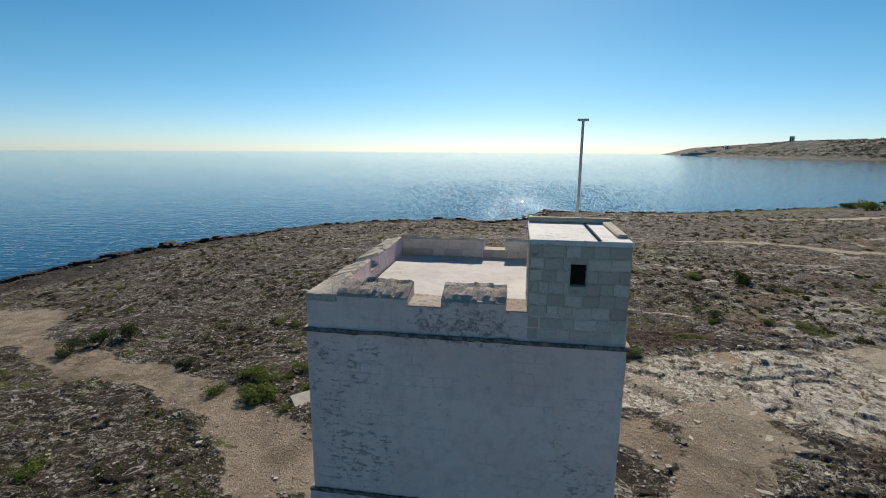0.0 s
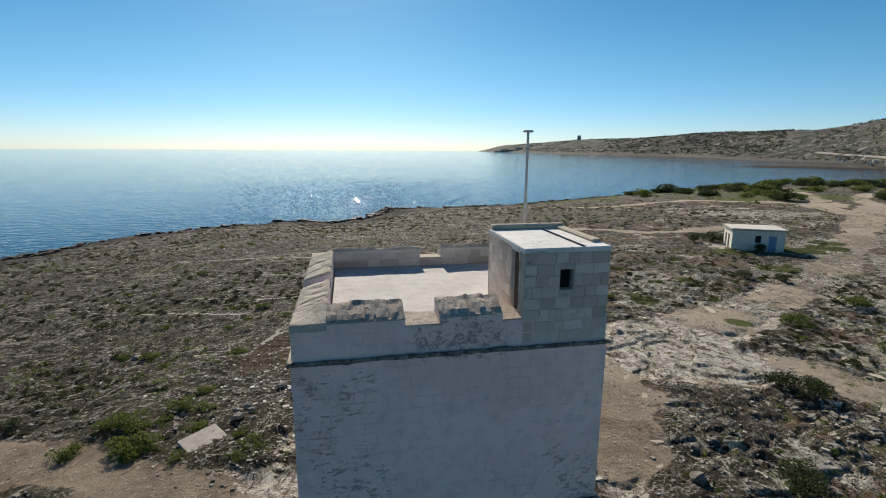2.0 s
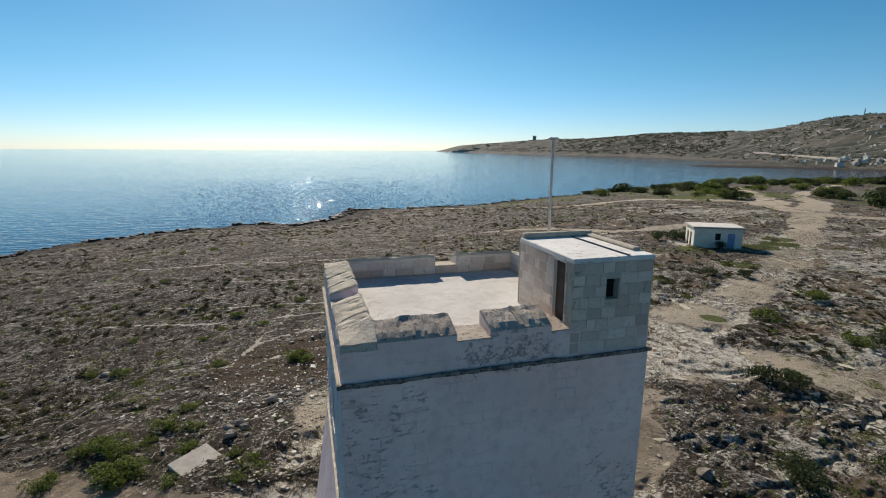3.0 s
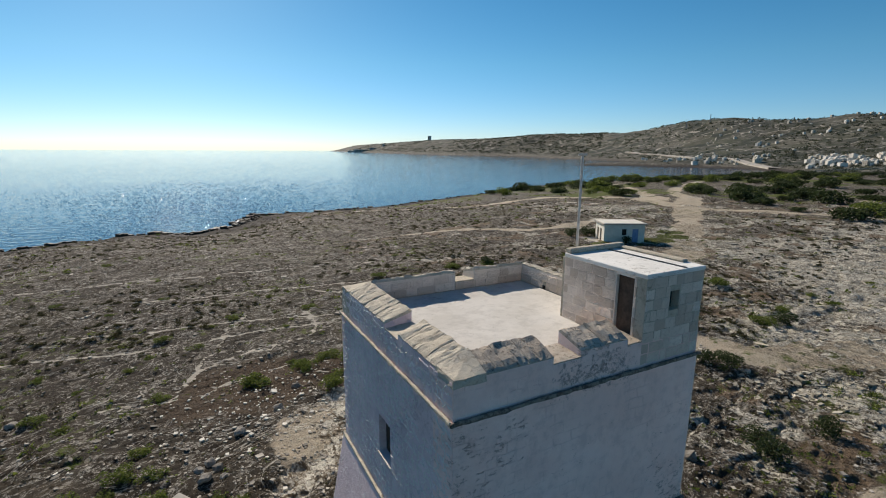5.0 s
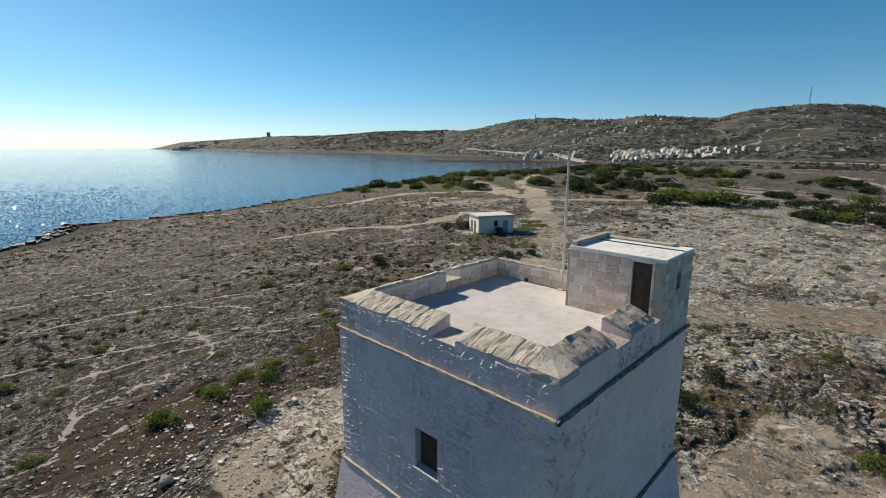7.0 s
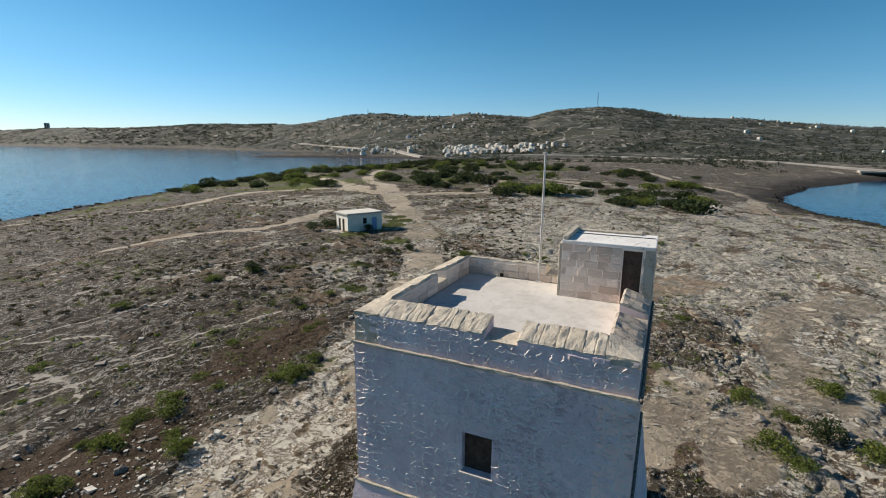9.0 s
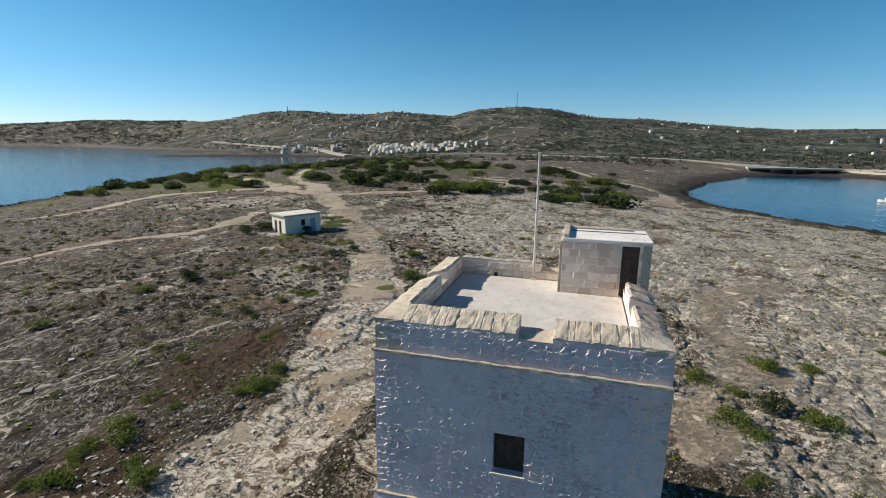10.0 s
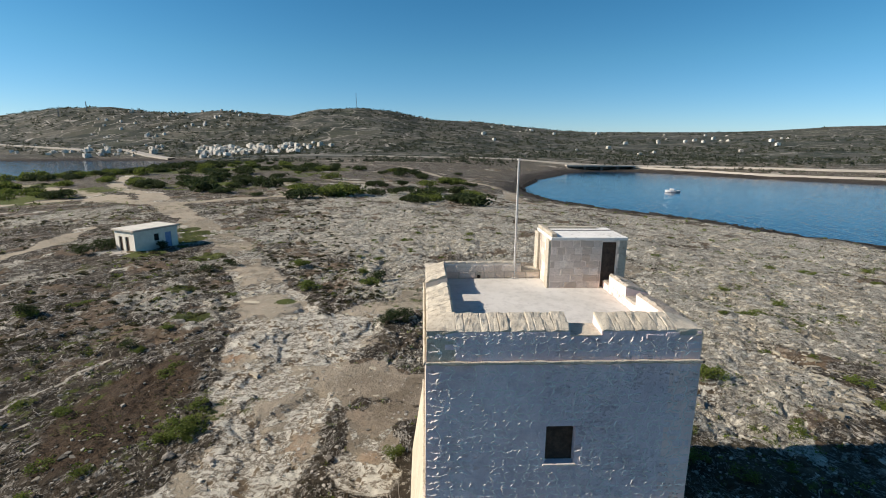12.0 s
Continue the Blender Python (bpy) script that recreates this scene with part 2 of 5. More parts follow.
    # rocks at the water's edge
    wet = mixc(nt, ramp(nt, fine, 0.42, 0.6), (0.016, 0.014, 0.012), (0.088, 0.074, 0.058))
    col = mixc(nt, attr(nt, "shore"), col, wet)
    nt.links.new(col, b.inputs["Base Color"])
    h = calc(nt, "ADD", calc(nt, "MULTIPLY", fine, 0.8), calc(nt, "MULTIPLY", grain, 0.3))
    h = calc(nt, "ADD", h, calc(nt, "MULTIPLY", crack, calc(nt, "MULTIPLY", karst, 0.5)))
    h = calc(nt, "ADD", h, calc(nt, "MULTIPLY", calc(nt, "MULTIPLY", plates, bare), 0.35))
    bump(nt, b, h, 1.0, 0.30)
    return m


def sea_material():
    m, nt, b = mk("sea water", (0.004, 0.035, 0.075), 0.025, 0, 0.3)
    b.inputs["IOR"].default_value = 1.33
    p = world_pos(nt)
    col = mixc(nt, ramp(nt, noi(nt, p, 0.012, 3), 0.4, 0.65), (0.001, 0.022, 0.058), (0.001, 0.034, 0.080))
    foam = ramp(nt, calc(nt, "MULTIPLY", attr(nt, "foam"), noi(nt, p, 1.6, 5, 0.7)), 0.22, 0.42)
    col = mixc(nt, foam, col, (0.75, 0.78, 0.78))
    put(nt, b.inputs["Roughness"], ramp(nt, foam, 0, 1, 0.05, 0.8))
    nt.links.new(col, b.inputs["Base Color"])
    w = calc(nt, "ADD", noi(nt, stretch(nt, p, 0.5, 1.4, 1, 20), 0.45, 3, 0.55), calc(nt, "MULTIPLY", noi(nt, stretch(nt, p, 0.7, 1.2, 1, -15), 1.6, 2, 0.5), 0.22))
    crest = ramp(nt, noi(nt, stretch(nt, p, 0.8, 1.1, 1, 8), 0.8, 2, 0.5), 0.56, 0.80)
    w = calc(nt, "ADD", w, calc(nt, "MULTIPLY", crest, 0.55))
    w = calc(nt, "ADD", w, calc(nt, "MULTIPLY", noi(nt, stretch(nt, p, 0.16, 1.0, 1, 24), 0.5, 3, 0.5), 0.8))
    bump(nt, b, w, 1.0, 0.10)
    return m


def wall_plane(nt, along):
    """Height up a wall and length along it, as a flat vector."""
    sep = nt.nodes.new("ShaderNodeSeparateXYZ")
    nt.links.new(world_pos(nt), sep.inputs[0])
    com = nt.nodes.new("ShaderNodeCombineXYZ")
    nt.links.new(sep.outputs[along], com.inputs["X"])
    nt.links.new(sep.outputs["Z"], com.inputs["Y"])
    return com.outputs[0]


def plaster_material(name, a, c, stain, amount, relief=0.4, along=None, fleck=0.0, lichen=0.0):
    m, nt, b = mk(name, rough=0.92, spec=0.2)
    p = world_pos(nt)
    big, mid, fine = noi(nt, p, 0.6, 5, 0.6), noi(nt, p, 3.0, 6, 0.65), noi(nt, p, 22, 4, 0.6)
    col = mixc(nt, ramp(nt, big, 0.35, 0.68), a, c)
    col = mixc(nt, calc(nt, "MULTIPLY", ramp(nt, mid, 0.45, 0.7), 0.45), col, tuple(v * 0.72 for v in a))
    h = calc(nt, "ADD", mid, calc(nt, "MULTIPLY", fine, 0.4))
    if along:
        # worn courses of masonry showing through the plaster
        br = nt.nodes.new("ShaderNodeTexBrick")
        warp = nt.nodes.new("ShaderNodeVectorMath")
        warp.operation = "MULTIPLY_ADD"
        tw = nt.nodes.new("ShaderNodeTexNoise")
        tw.inputs["Scale"].default_value = 1.6
        nt.links.new(p, tw.inputs["Vector"])
        nt.links.new(tw.outputs["Color"], warp.inputs[0])
        warp.inputs[1].default_value = (0.14, 0.14, 0)
        nt.links.new(wall_plane(nt, along), warp.inputs[2])
        nt.links.new(warp.outputs[0], br.inputs["Vector"])
        for key, v in (("Scale", 1.0), ("Mortar Size", 0.022), ("Mortar Smooth", 0.6), ("Brick Width", 0.55), ("Row Height", 0.285)):
            br.inputs[key].default_value = v
        joint = calc(nt, "MULTIPLY", br.outputs["Fac"], ramp(nt, noi(nt, p, 1.1, 5, 0.7), 0.46, 0.62))
        col = mixc(nt, calc(nt, "MULTIPLY", joint, 0.2), col, tuple(v * 0.55 for v in a))
        h = calc(nt, "SUBTRACT", h, calc(nt, "MULTIPLY", joint, 0.3))
    patch = ramp(nt, noi(nt, p, 0.45, 3, 0.6), 0.36, 0.66)
    spots = ramp(nt, calc(nt, "ADD", noi(nt, stretch(nt, p, 1, 1, 2.0), 5.0, 7, 0.72), calc(nt, "MULTIPLY", patch, 0.16)), 0.68, 0.76)
    col = mixc(nt, calc(nt, "MULTIPLY", spots, amount), col, stain)
    h = calc(nt, "SUBTRACT", h, calc(nt, "MULTIPLY", spots, 0.4))
    if fleck:
        # raised mortar round irregular stones, worn away in places; sun-caught flecks painted pale
        net = nt.nodes.new("ShaderNodeTexVoronoi")
        net.feature = "DISTANCE_TO_EDGE"
        bend = nt.nodes.new("ShaderNodeVectorMath")
        bend.operation = "MULTIPLY_ADD"
        wob = nt.nodes.new("ShaderNodeTexNoise")
        wob.inputs["Scale"].default_value, wob.inputs["Detail"].default_value, wob.inputs["Roughness"].default_value = 5.0, 5.0, 0.65
        nt.links.new(p, wob.inputs["Vector"])
        nt.links.new(wob.outputs["Color"], bend.inputs[0])
        bend.inputs[1].default_value = (0.22, 0.22, 0.22)
        nt.links.new(stretch(nt, p, 1, 1, 1.45), bend.inputs[2])
        nt.links.new(bend.outputs[0], net.inputs["Vector"])
        net.inputs["Scale"].default_value = 2.6
        thin = ramp(nt, net.outputs["Distance"], 0.010, 0.045, 1.0, 0.0)
        thin = calc(nt, "MULTIPLY", thin, ramp(nt, noi(nt, p, 0.8, 6, 0.72), 0.48, 0.60))
        thin = calc(nt, "MULTIPLY", thin, ramp(nt, fine, 0.35, 0.55))
        col = mixc(nt, calc(nt, "MULTIPLY", thin, fleck), col, (0.90, 0.86, 0.80))
        pits = ramp(nt, noi(nt, p, 7, 7, 0.74), 0.56, 0.66)
        col = mixc(nt, calc(nt, "MULTIPLY", pits, 0.14), col, tuple(v * 0.6 for v in a))
        h = calc(nt, "SUBTRACT", calc(nt, "ADD", h, calc(nt, "MULTIPLY", thin, 0.25)), calc(nt, "MULTIPLY", pits, 0.15))
    if lichen:
        sep = nt.nodes.new("ShaderNodeSeparateXYZ")
        nt.links.new(p, sep.inputs[0])
        band = ramp(nt, calc(nt, "ABSOLUTE", calc(nt, "SUBTRACT", sep.outputs["Z"], 9.25)), 0.25, 0.85, 1.0, 0.0)
        band = calc(nt, "MULTIPLY", band, ramp(nt, calc(nt, "ABSOLUTE", calc(nt, "SUBTRACT", sep.outputs["X"], 0.1)), 0.7, 2.0, 1.0, 0.1))
        grown = ramp(nt, calc(nt, "ADD", noi(nt, p, 6, 8, 0.76), calc(nt, "MULTIPLY", band, 0.22)), 0.70, 0.80)
        col = mixc(nt, calc(nt, "MULTIPLY", grown, lichen), col, (0.075, 0.062, 0.050))
    nt.links.new(col, b.inputs["Base Color"])
    bump(nt, b, h, relief, 0.06)
    return m


def stone_material(name, a, c, dark, lichen=0.0):
    m, nt, b = mk(name, rough=0.93, spec=0.2)
    p = own_pos(nt)
    mid, fine = noi(nt, p, 3.5, 6, 0.65), noi(nt, p, 24, 4, 0.65)
    col = mixc(nt, rnd_obj(nt), a, c)
    col = mixc(nt, calc(nt, "MULTIPLY", ramp(nt, mid, 0.45, 0.7), 0.5), col, dark)
    col = mixc(nt, calc(nt, "MULTIPLY", ramp(nt, fine, 0.55, 0.75), 0.35), col, tuple(v * 0.6 for v in dark))
    if lichen:
        col = mixc(nt, calc(nt, "MULTIPLY", ramp(nt, noi(nt, world_pos(nt), 9, 6, 0.72), 0.52, 0.66), lichen), col, (0.10, 0.082, 0.062))
    nt.links.new(col, b.inputs["Base Color"])
    bump(nt, b, calc(nt, "ADD", mid, calc(nt, "MULTIPLY", fine, 0.5)), 0.8, 0.06)
    return m


def leaf_material(name, a, c, use_island=True, thin=0.4):
    m, nt, b = mk(name, rough=0.75, spec=0.25)
    r = rnd_isl(nt) if use_island else rnd_obj(nt)
    col = mixc(nt, r, a, c)
    col = mixc(nt, calc(nt, "MULTIPLY", rnd_obj(nt), 0.4), col, tuple(0.5 * (u + v) * 0.6 for u, v in zip(a, c)))
    nt.links.new(col, b.inputs["Base Color"])
    if thin:
        # sunlight passing through the leaves
        tl, mx = nt.nodes.new("ShaderNodeBsdfTranslucent"), nt.nodes.new("ShaderNodeMixShader")
        nt.links.new(col, tl.inputs["Color"])
        mx.inputs[0].default_value = thin
        out = nt.nodes["Material Output"]
        nt.links.new(b.outputs[0], mx.inputs[1])
        nt.links.new(tl.outputs[0], mx.inputs[2])
        nt.links.new(mx.outputs[0], out.inputs["Surface"])
    return m


def worn_material(name, a, c, rough=0.8, scale=4.0, metal=0.0):
    m, nt, b = mk(name, rough=rough, metal=metal)
    p = own_pos(nt)
    n1 = noi(nt, p, scale, 6, 0.65)
    nt.links.new(mixc(nt, ramp(nt, n1, 0.35, 0.68), a, c), b.inputs["Base Color"])
    bump(nt, b, noi(nt, p, scale * 6, 4, 0.6), 0.3, 0.02)
    return m


M_GLINT, _nt, _b = mk("glint facet water", (0.003, 0.05, 0.10), 0.03, 0, 0.3)
_b.inputs["IOR"].default_value = 1.33
M_GROUND = ground_material()
M_SEA = sea_material()
M_PLASTER = plaster_material("weathered lime plaster", (0.88, 0.655, 0.58), (0.95, 0.74, 0.66), (0.34, 0.26, 0.21), 0.6, 0.8, "X", 0.0, 0.5)
M_ROUGHCAST = plaster_material("rough lime rendering", (0.75, 0.60, 0.60), (0.87, 0.72, 0.71), (0.50, 0.41, 0.39), 0.15, 0.9, None, 0.8)
M_ROOF = plaster_material("cement roof screed", (0.52, 0.495, 0.44), (0.61, 0.585, 0.53), (0.32, 0.295, 0.25), 0.5, 0.25)
M_TURRETROOF = plaster_material("whitewashed roof", (0.70, 0.68, 0.62), (0.80, 0.78, 0.72), (0.30, 0.27, 0.22), 0.55, 0.3)
M_STONE = stone_material("globigerina limestone", (0.60, 0.49, 0.385), (0.92, 0.81, 0.69), (0.55, 0.46, 0.37))
M_COPING = stone_material("coping limestone", (0.50, 0.44, 0.34), (0.60, 0.535, 0.42), (0.29, 0.24, 0.18), 0.4)
M_BOULDER = stone_material("weathered grey boulder", (0.20, 0.18, 0.15), (0.36, 0.33, 0.28), (0.14, 0.12, 0.095), 0.5)
M_MOSSY = stone_material("lichened coping limestone", (0.40, 0.34, 0.27), (0.54, 0.47, 0.38), (0.25, 0.21, 0.165), 0.8)
# cream masonry, coloured darker to keep the sunlit side from burning out
M_SUNSIDE = plaster_material("cream masonry darkened for the sunlit side", (0.52, 0.44, 0.32), (0.62, 0.54, 0.41), (0.30, 0.24, 0.17), 0.5, 0.7, "X")
M_RENDERED = plaster_material("grey rendered stones", (0.77, 0.62, 0.61), (0.89, 0.74, 0.72), (0.50, 0.41, 0.39), 0.15, 0.9, None, 0.8)
M_MORTAR = worn_material("pale lime mortar", (0.72, 0.64, 0.57), (0.84, 0.78, 0.71), 0.95, 6)
M_NEARBLACK = worn_material("mottled near-black stone", (0.07, 0.06, 0.05), (0.30, 0.26, 0.21), 0.95, 9)
M_WOOD = worn_material("dark brown door wood", (0.05, 0.032, 0.022), (0.10, 0.065, 0.045), 0.7, 5)
M_HOLE = worn_material("dark window void", (0.012, 0.01, 0.009), (0.03, 0.026, 0.022), 0.9, 3)
M_POLE = worn_material("weathered grey paint on steel", (0.42, 0.40, 0.37), (0.60, 0.58, 0.54), 0.55, 6)
M_HUT = worn_material("cream hut plaster", (0.62, 0.58, 0.49), (0.72, 0.68, 0.58), 0.9, 1.2)
M_CONCRETE = worn_material("pale concrete", (0.36, 0.325, 0.27), (0.48, 0.44, 0.375), 0.9, 1.5)
M_BLUE = worn_material("faded blue paint", (0.16, 0.24, 0.40), (0.24, 0.32, 0.48), 0.7, 3)
M_LEAF = leaf_material("green shrub leaves", (0.075, 0.105, 0.02), (0.19, 0.225, 0.045))
M_LEAF_DARK = leaf_material("dark evergreen leaves", (0.025, 0.04, 0.014), (0.07, 0.09, 0.03))
M_HEATH = leaf_material("dry heath twigs", (0.026, 0.020, 0.012), (0.135, 0.104, 0.066))
M_OLIVE = leaf_material("olive scrub", (0.026, 0.027, 0.012), (0.092, 0.084, 0.034))
M_MAQUIS = leaf_material("maquis on far hills", (0.034, 0.042, 0.026), (0.078, 0.086, 0.054))
M_RUBBLE = leaf_material("loose limestone rubble", (0.10, 0.085, 0.065), (0.52, 0.47, 0.39), thin=0)
M_LEDGE = leaf_material("weathered limestone ledges", (0.17, 0.148, 0.105), (0.46, 0.415, 0.315), thin=0)
M_GREYLEDGE = leaf_material("grey lichened ledges", (0.05, 0.043, 0.033), (0.30, 0.27, 0.215), thin=0)
M_FLAG = stone_material("worn limestone of the track", (0.48, 0.42, 0.305), (0.55, 0.49, 0.365), (0.34, 0.285, 0.195))
M_BLACKROCK = leaf_material("dark wet rock", (0.012, 0.010, 0.008), (0.055, 0.045, 0.035), thin=0)
M_BARK = worn_material("grey bark", (0.09, 0.07, 0.05), (0.17, 0.14, 0.11), 0.9, 8)
M_WHITE = worn_material("white paint", (0.74, 0.73, 0.70), (0.82, 0.81, 0.79), 0.6, 2)
M_HOUSE = stone_material("pale house walls", (0.50, 0.44, 0.35), (0.82, 0.78, 0.70), (0.60, 0.54, 0.45))
M_STEEL = worn_material("grey mast steel", (0.20, 0.21, 0.22), (0.30, 0.30, 0.31), 0.5, 3)


# ---------------------------------------------------------------- mesh helpers
def part(name, bm, material, parent=None, label=""):
    me = bpy.data.meshes.new(name)
    bm.to_mesh(me)
    bm.free()
    me.materials.append(material)
    ob = new(name, me)
    if parent is not None:
        ob.parent = parent
    return tagged(ob, label)


def share(name, me, parent, m, label=""):
    """One more object on a mesh, at the pose m under its parent."""
    ob = new(name, me)
    ob.parent = parent
    ob.matrix_basis = m
    return tagged(ob, label)


def thing(name, x, y, z, rz=0.0, label="", category="", group="", kind=""):
    e = new(name)
    e.matrix_basis = pose(x, y, z, 0, 0, rz)
    return tagged(e, label, category, group, kind)


def box(bm, x0, y0, z0, x1, y1, z1, bevel=0.0):
    r = bmesh.ops.create_cube(bm, size=1)
    vs = r["verts"]
    bmesh.ops.scale(bm, vec=(x1 - x0, y1 - y0, z1 - z0), verts=vs)
    bmesh.ops.translate(bm, vec=((x0 + x1) / 2, (y0 + y1) / 2, (z0 + z1) / 2), verts=vs)
    if bevel:
        es = list({e for v in vs for e in v.link_edges})
        bmesh.ops.bevel(bm, geom=es, offset=bevel, segments=1, affect="EDGES", profile=0.5)
    return bm


def boxes(*specs, bevel=0.0):
    bm = bmesh.new()
    for s in specs:
        box(bm, *s, bevel=bevel)
    return bm


def hexa(bm, lo, hi):
    """A solid between two quads of four points each, bottom and top, both counter-clockwise."""
    a = [bm.verts.new(v) for v in lo]
    b = [bm.verts.new(v) for v in hi]
    bm.faces.new(a[::-1])
    bm.faces.new(b)
    for i in range(4):
        j = (i + 1) % 4
        bm.faces.new((a[i], a[j], b[j], b[i]))
    return bm


def rod(bm, x, y, z0, z1, r0, r1, n=10):
    bmesh.ops.create_cone(bm, cap_ends=True, segments=n, radius1=r0, radius2=r1, depth=z1 - z0, matrix=Matrix.Translation((x, y, (z0 + z1) / 2)))
    return bm


# ---------------------------------------------------------------- the lie of the land
SEA = -9.2
NORTH = [(-112, 8), (-84, 43), (-83, 73), (-66, 110), (-44, 128), (-21, 141), (-7, 135), (3, 143), (9, 167), (32, 166), (57, 172),
         (95, 190), (150, 212), (200, 241), (228, 250), (255, 238), (352, 245), (468, 236), (525, 246), (607, 292), (648, 385),
         (640, 447), (580, 520), (533, 575), (600, 600), (735, 560), (823, 757), (1000, 1200), (1098, 1484), (985, 1832),
         (1000, 2600), (1075, 4000), (1250, 4250), (6000, 4250)]
SOUTH = [(6000, -6000), (100, -6000), (150, -900), (200, -420), (269, -328), (310, -290), (360, -249), (400, -225), (440, -190),
         (448, -160), (410, -127), (380, -110), (325, -78), (260, -54), (228, -49), (188, -54), (157, -73), (134, -88),
         (108, -101), (83, -116), (30, -140), (-50, -150), (-120, -90)]
LAND = np.array(NORTH + SOUTH, float)

# bare ground: x, y and half-width along each way
MAIN_TRACK = [(1.5, 12.2, 3.4), (7.5, 12.5, 3.0), (12, 12.4, 4.4), (17.5, 14.2, 4.6), (24, 16.8, 3.2), (37, 22.3, 2.2), (55, 32.3, 2.2), (69, 41.5, 2.3), (86, 54, 2.4), (106, 68, 4), (126, 82, 3.5)]
TOWER_PATHS = [
    [(17, 11.5, 3.4), (23, 9.4, 2.4), (27, 5.9, 2.0), (32.5, 3.6, 2.4), (36.5, 0, 3.4), (40.5, -5, 3.2), (50, -13, 2.4), (56, -19, 2.2), (64, -29, 2)],
    [(8, 0, 1.2), (9.6, 3, 1.3), (11.5, 8, 3)],
    [(-5.2, 8.2, 1.6), (-2.5, 11.5, 3), (1, 13.5, 3)],
    [(-5, 3.5, 2.4), (-8.6, 3.4, 2.4), (-12, 6, 1.5), (-20.8, 11.6, 1.9), (-30.7, 14.4, 1.5), (-41, 19.5, 1.9), (-47, 23, 3)],
    [(-51, 25, 5.5), (-60, 23, 8), (-76, 21, 12)],
    [(2.5, 6.6, 1.6), (7.5, 6.4, 2.0)],
    [(7.5, -4.5, 1.2), (12, -5.5, 1.6), (17, -6.5, 1.2)],
    [(6.8, -7.5, 1.6), (9.5, -9, 2.2), (13.5, -11, 2.2), (18, -14, 1.8)],
    [(10, -13, 0.6), (16, -13, 1.6), (24, -13, 2.4), (33, -15, 2.4), (44, -22, 2)],
]
FAR_TRACKS = [
    [(128, 82, 3), (148, 104, 2.6), (174, 121, 2.4), (215, 140, 2)],
    [(108, 67, 4), (117, 55, 3), (124, 45, 2.4), (138, 45, 2), (151, 47.5, 2), (175, 57, 1.8)],
    [(151, 47, 1.6), (162, 44, 1.6)],
    [(108, 72, 4), (118, 92, 3.4), (125, 91, 3), (112, 118, 3), (106, 127, 2.4), (69, 118, 1.6), (40, 140, 1)],
    [(71, 64, 1.2), (61, 61, 1.6), (50, 61.5, 1.4), (44, 68, 1.4), (30, 74, 1)],
    [(120, 88, 3), (190, 170, 3)],
    [(200, 20, 2), (186, 30, 2.5), (196, 44, 2)],
    [(144, -33, 3), (166, -30, 3.4), (215, -38, 3), (240, -34, 3), (262, -10, 2.5), (330, 20, 2)],
]
TRACKS = [MAIN_TRACK] + TOWER_PATHS + FAR_TRACKS
# thin pale lines of exposed rock
SEAMS = [
    [(-22, 40.5), (-10.7, 36), (-4.9, 34.6), (1.2, 31.5), (4.3, 30.2), (10.7, 27.9), (16, 25.9)],
    [(-4.6, 36.1), (-6.7, 30.3), (-9, 23.5), (-10.5, 20.8)],
    [(3.1, 40.3), (6.9, 34.9), (5.3, 31.8)],
    [(-24, 37), (-12, 31.5), (-6.5, 31), (3.6, 28.9), (8.7, 25.4)],
    [(26.4, 28.6), (21.5, 22.1)],
    [(-14, 47), (0, 43), (12, 38.5), (22, 35)],
    [(0.9, 33.1), (0.9, 27.7), (-1.5, 26.9), (-9, 24.5)],
    [(-30, 62), (-8, 55), (14, 50), (30, 44)],
    [(-14, 22), (-9, 20.5), (-3, 22), (2, 21.5)],
]
# height of the skyline above the level, and its distance, by direction
EL = [(0, -0.3), (12, -0.2), (14, 0.05), (17, 0.45), (22, 0.6), (26.5, 0.95), (32, 1.12), (38, 1.55), (43, 1.85), (46.5, 2.3), (50.7, 2.75), (54.5, 3.35), (58.5, 3.4), (61.5, 2.9), (65, 2.85), (68, 3.2), (71.2, 3.1),
      (75, 2.9), (78, 3.65), (82.5, 3.85), (87, 3.5), (90.5, 2.8), (96, 2.5), (100.3, 2.08), (105, 1.6), (109, 1.42), (114, 1.4), (121, 1.4), (125.5, 1.48), (130, 1.75), (140, 1.9), (180, 1.9)]
RIDGE = [(0, 4000), (20, 3500), (40, 2200), (48, 1500), (60, 1400), (75, 1500), (92, 1500), (100, 1900), (115, 2600), (180, 2800)]


def lattice(ix, iy, seed):
    h = (ix.astype(np.int64) * 374761393 + iy.astype(np.int64) * 668265263 + seed * 1274126177) & 0xFFFFFFFF
    h = ((h ^ (h >> 13)) * 1274126177) & 0xFFFFFFFF
    return ((h ^ (h >> 16)) & 0xFFFF) / 65535.0


def vnoise(x, y, seed=0):
    ix, iy = np.floor(x), np.floor(y)
    u, v = x - ix, y - iy
    u, v = u * u * (3 - 2 * u), v * v * (3 - 2 * v)
    a, b = lattice(ix, iy, seed), lattice(ix + 1, iy, seed)
    c, d = lattice(ix, iy + 1, seed), lattice(ix + 1, iy + 1, seed)
    return (a + (b - a) * u) * (1 - v) + (c + (d - c) * u) * v


def fbm(x, y, scale, octaves=4, seed=0, gain=0.5):
    total, amp, norm = 0.0, 1.0, 0.0
    for k in range(octaves):
        total = total + amp * vnoise(x * scale + 17.3 * k, y * scale - 9.1 * k, seed + k)
        norm, amp, scale = norm + amp, amp * gain, scale * 2.03
    return total / norm


def smooth(v, lo=0.0, hi=1.0):
    v = np.clip((v - lo) / (hi - lo), 0, 1)
    return v * v * (3 - 2 * v)


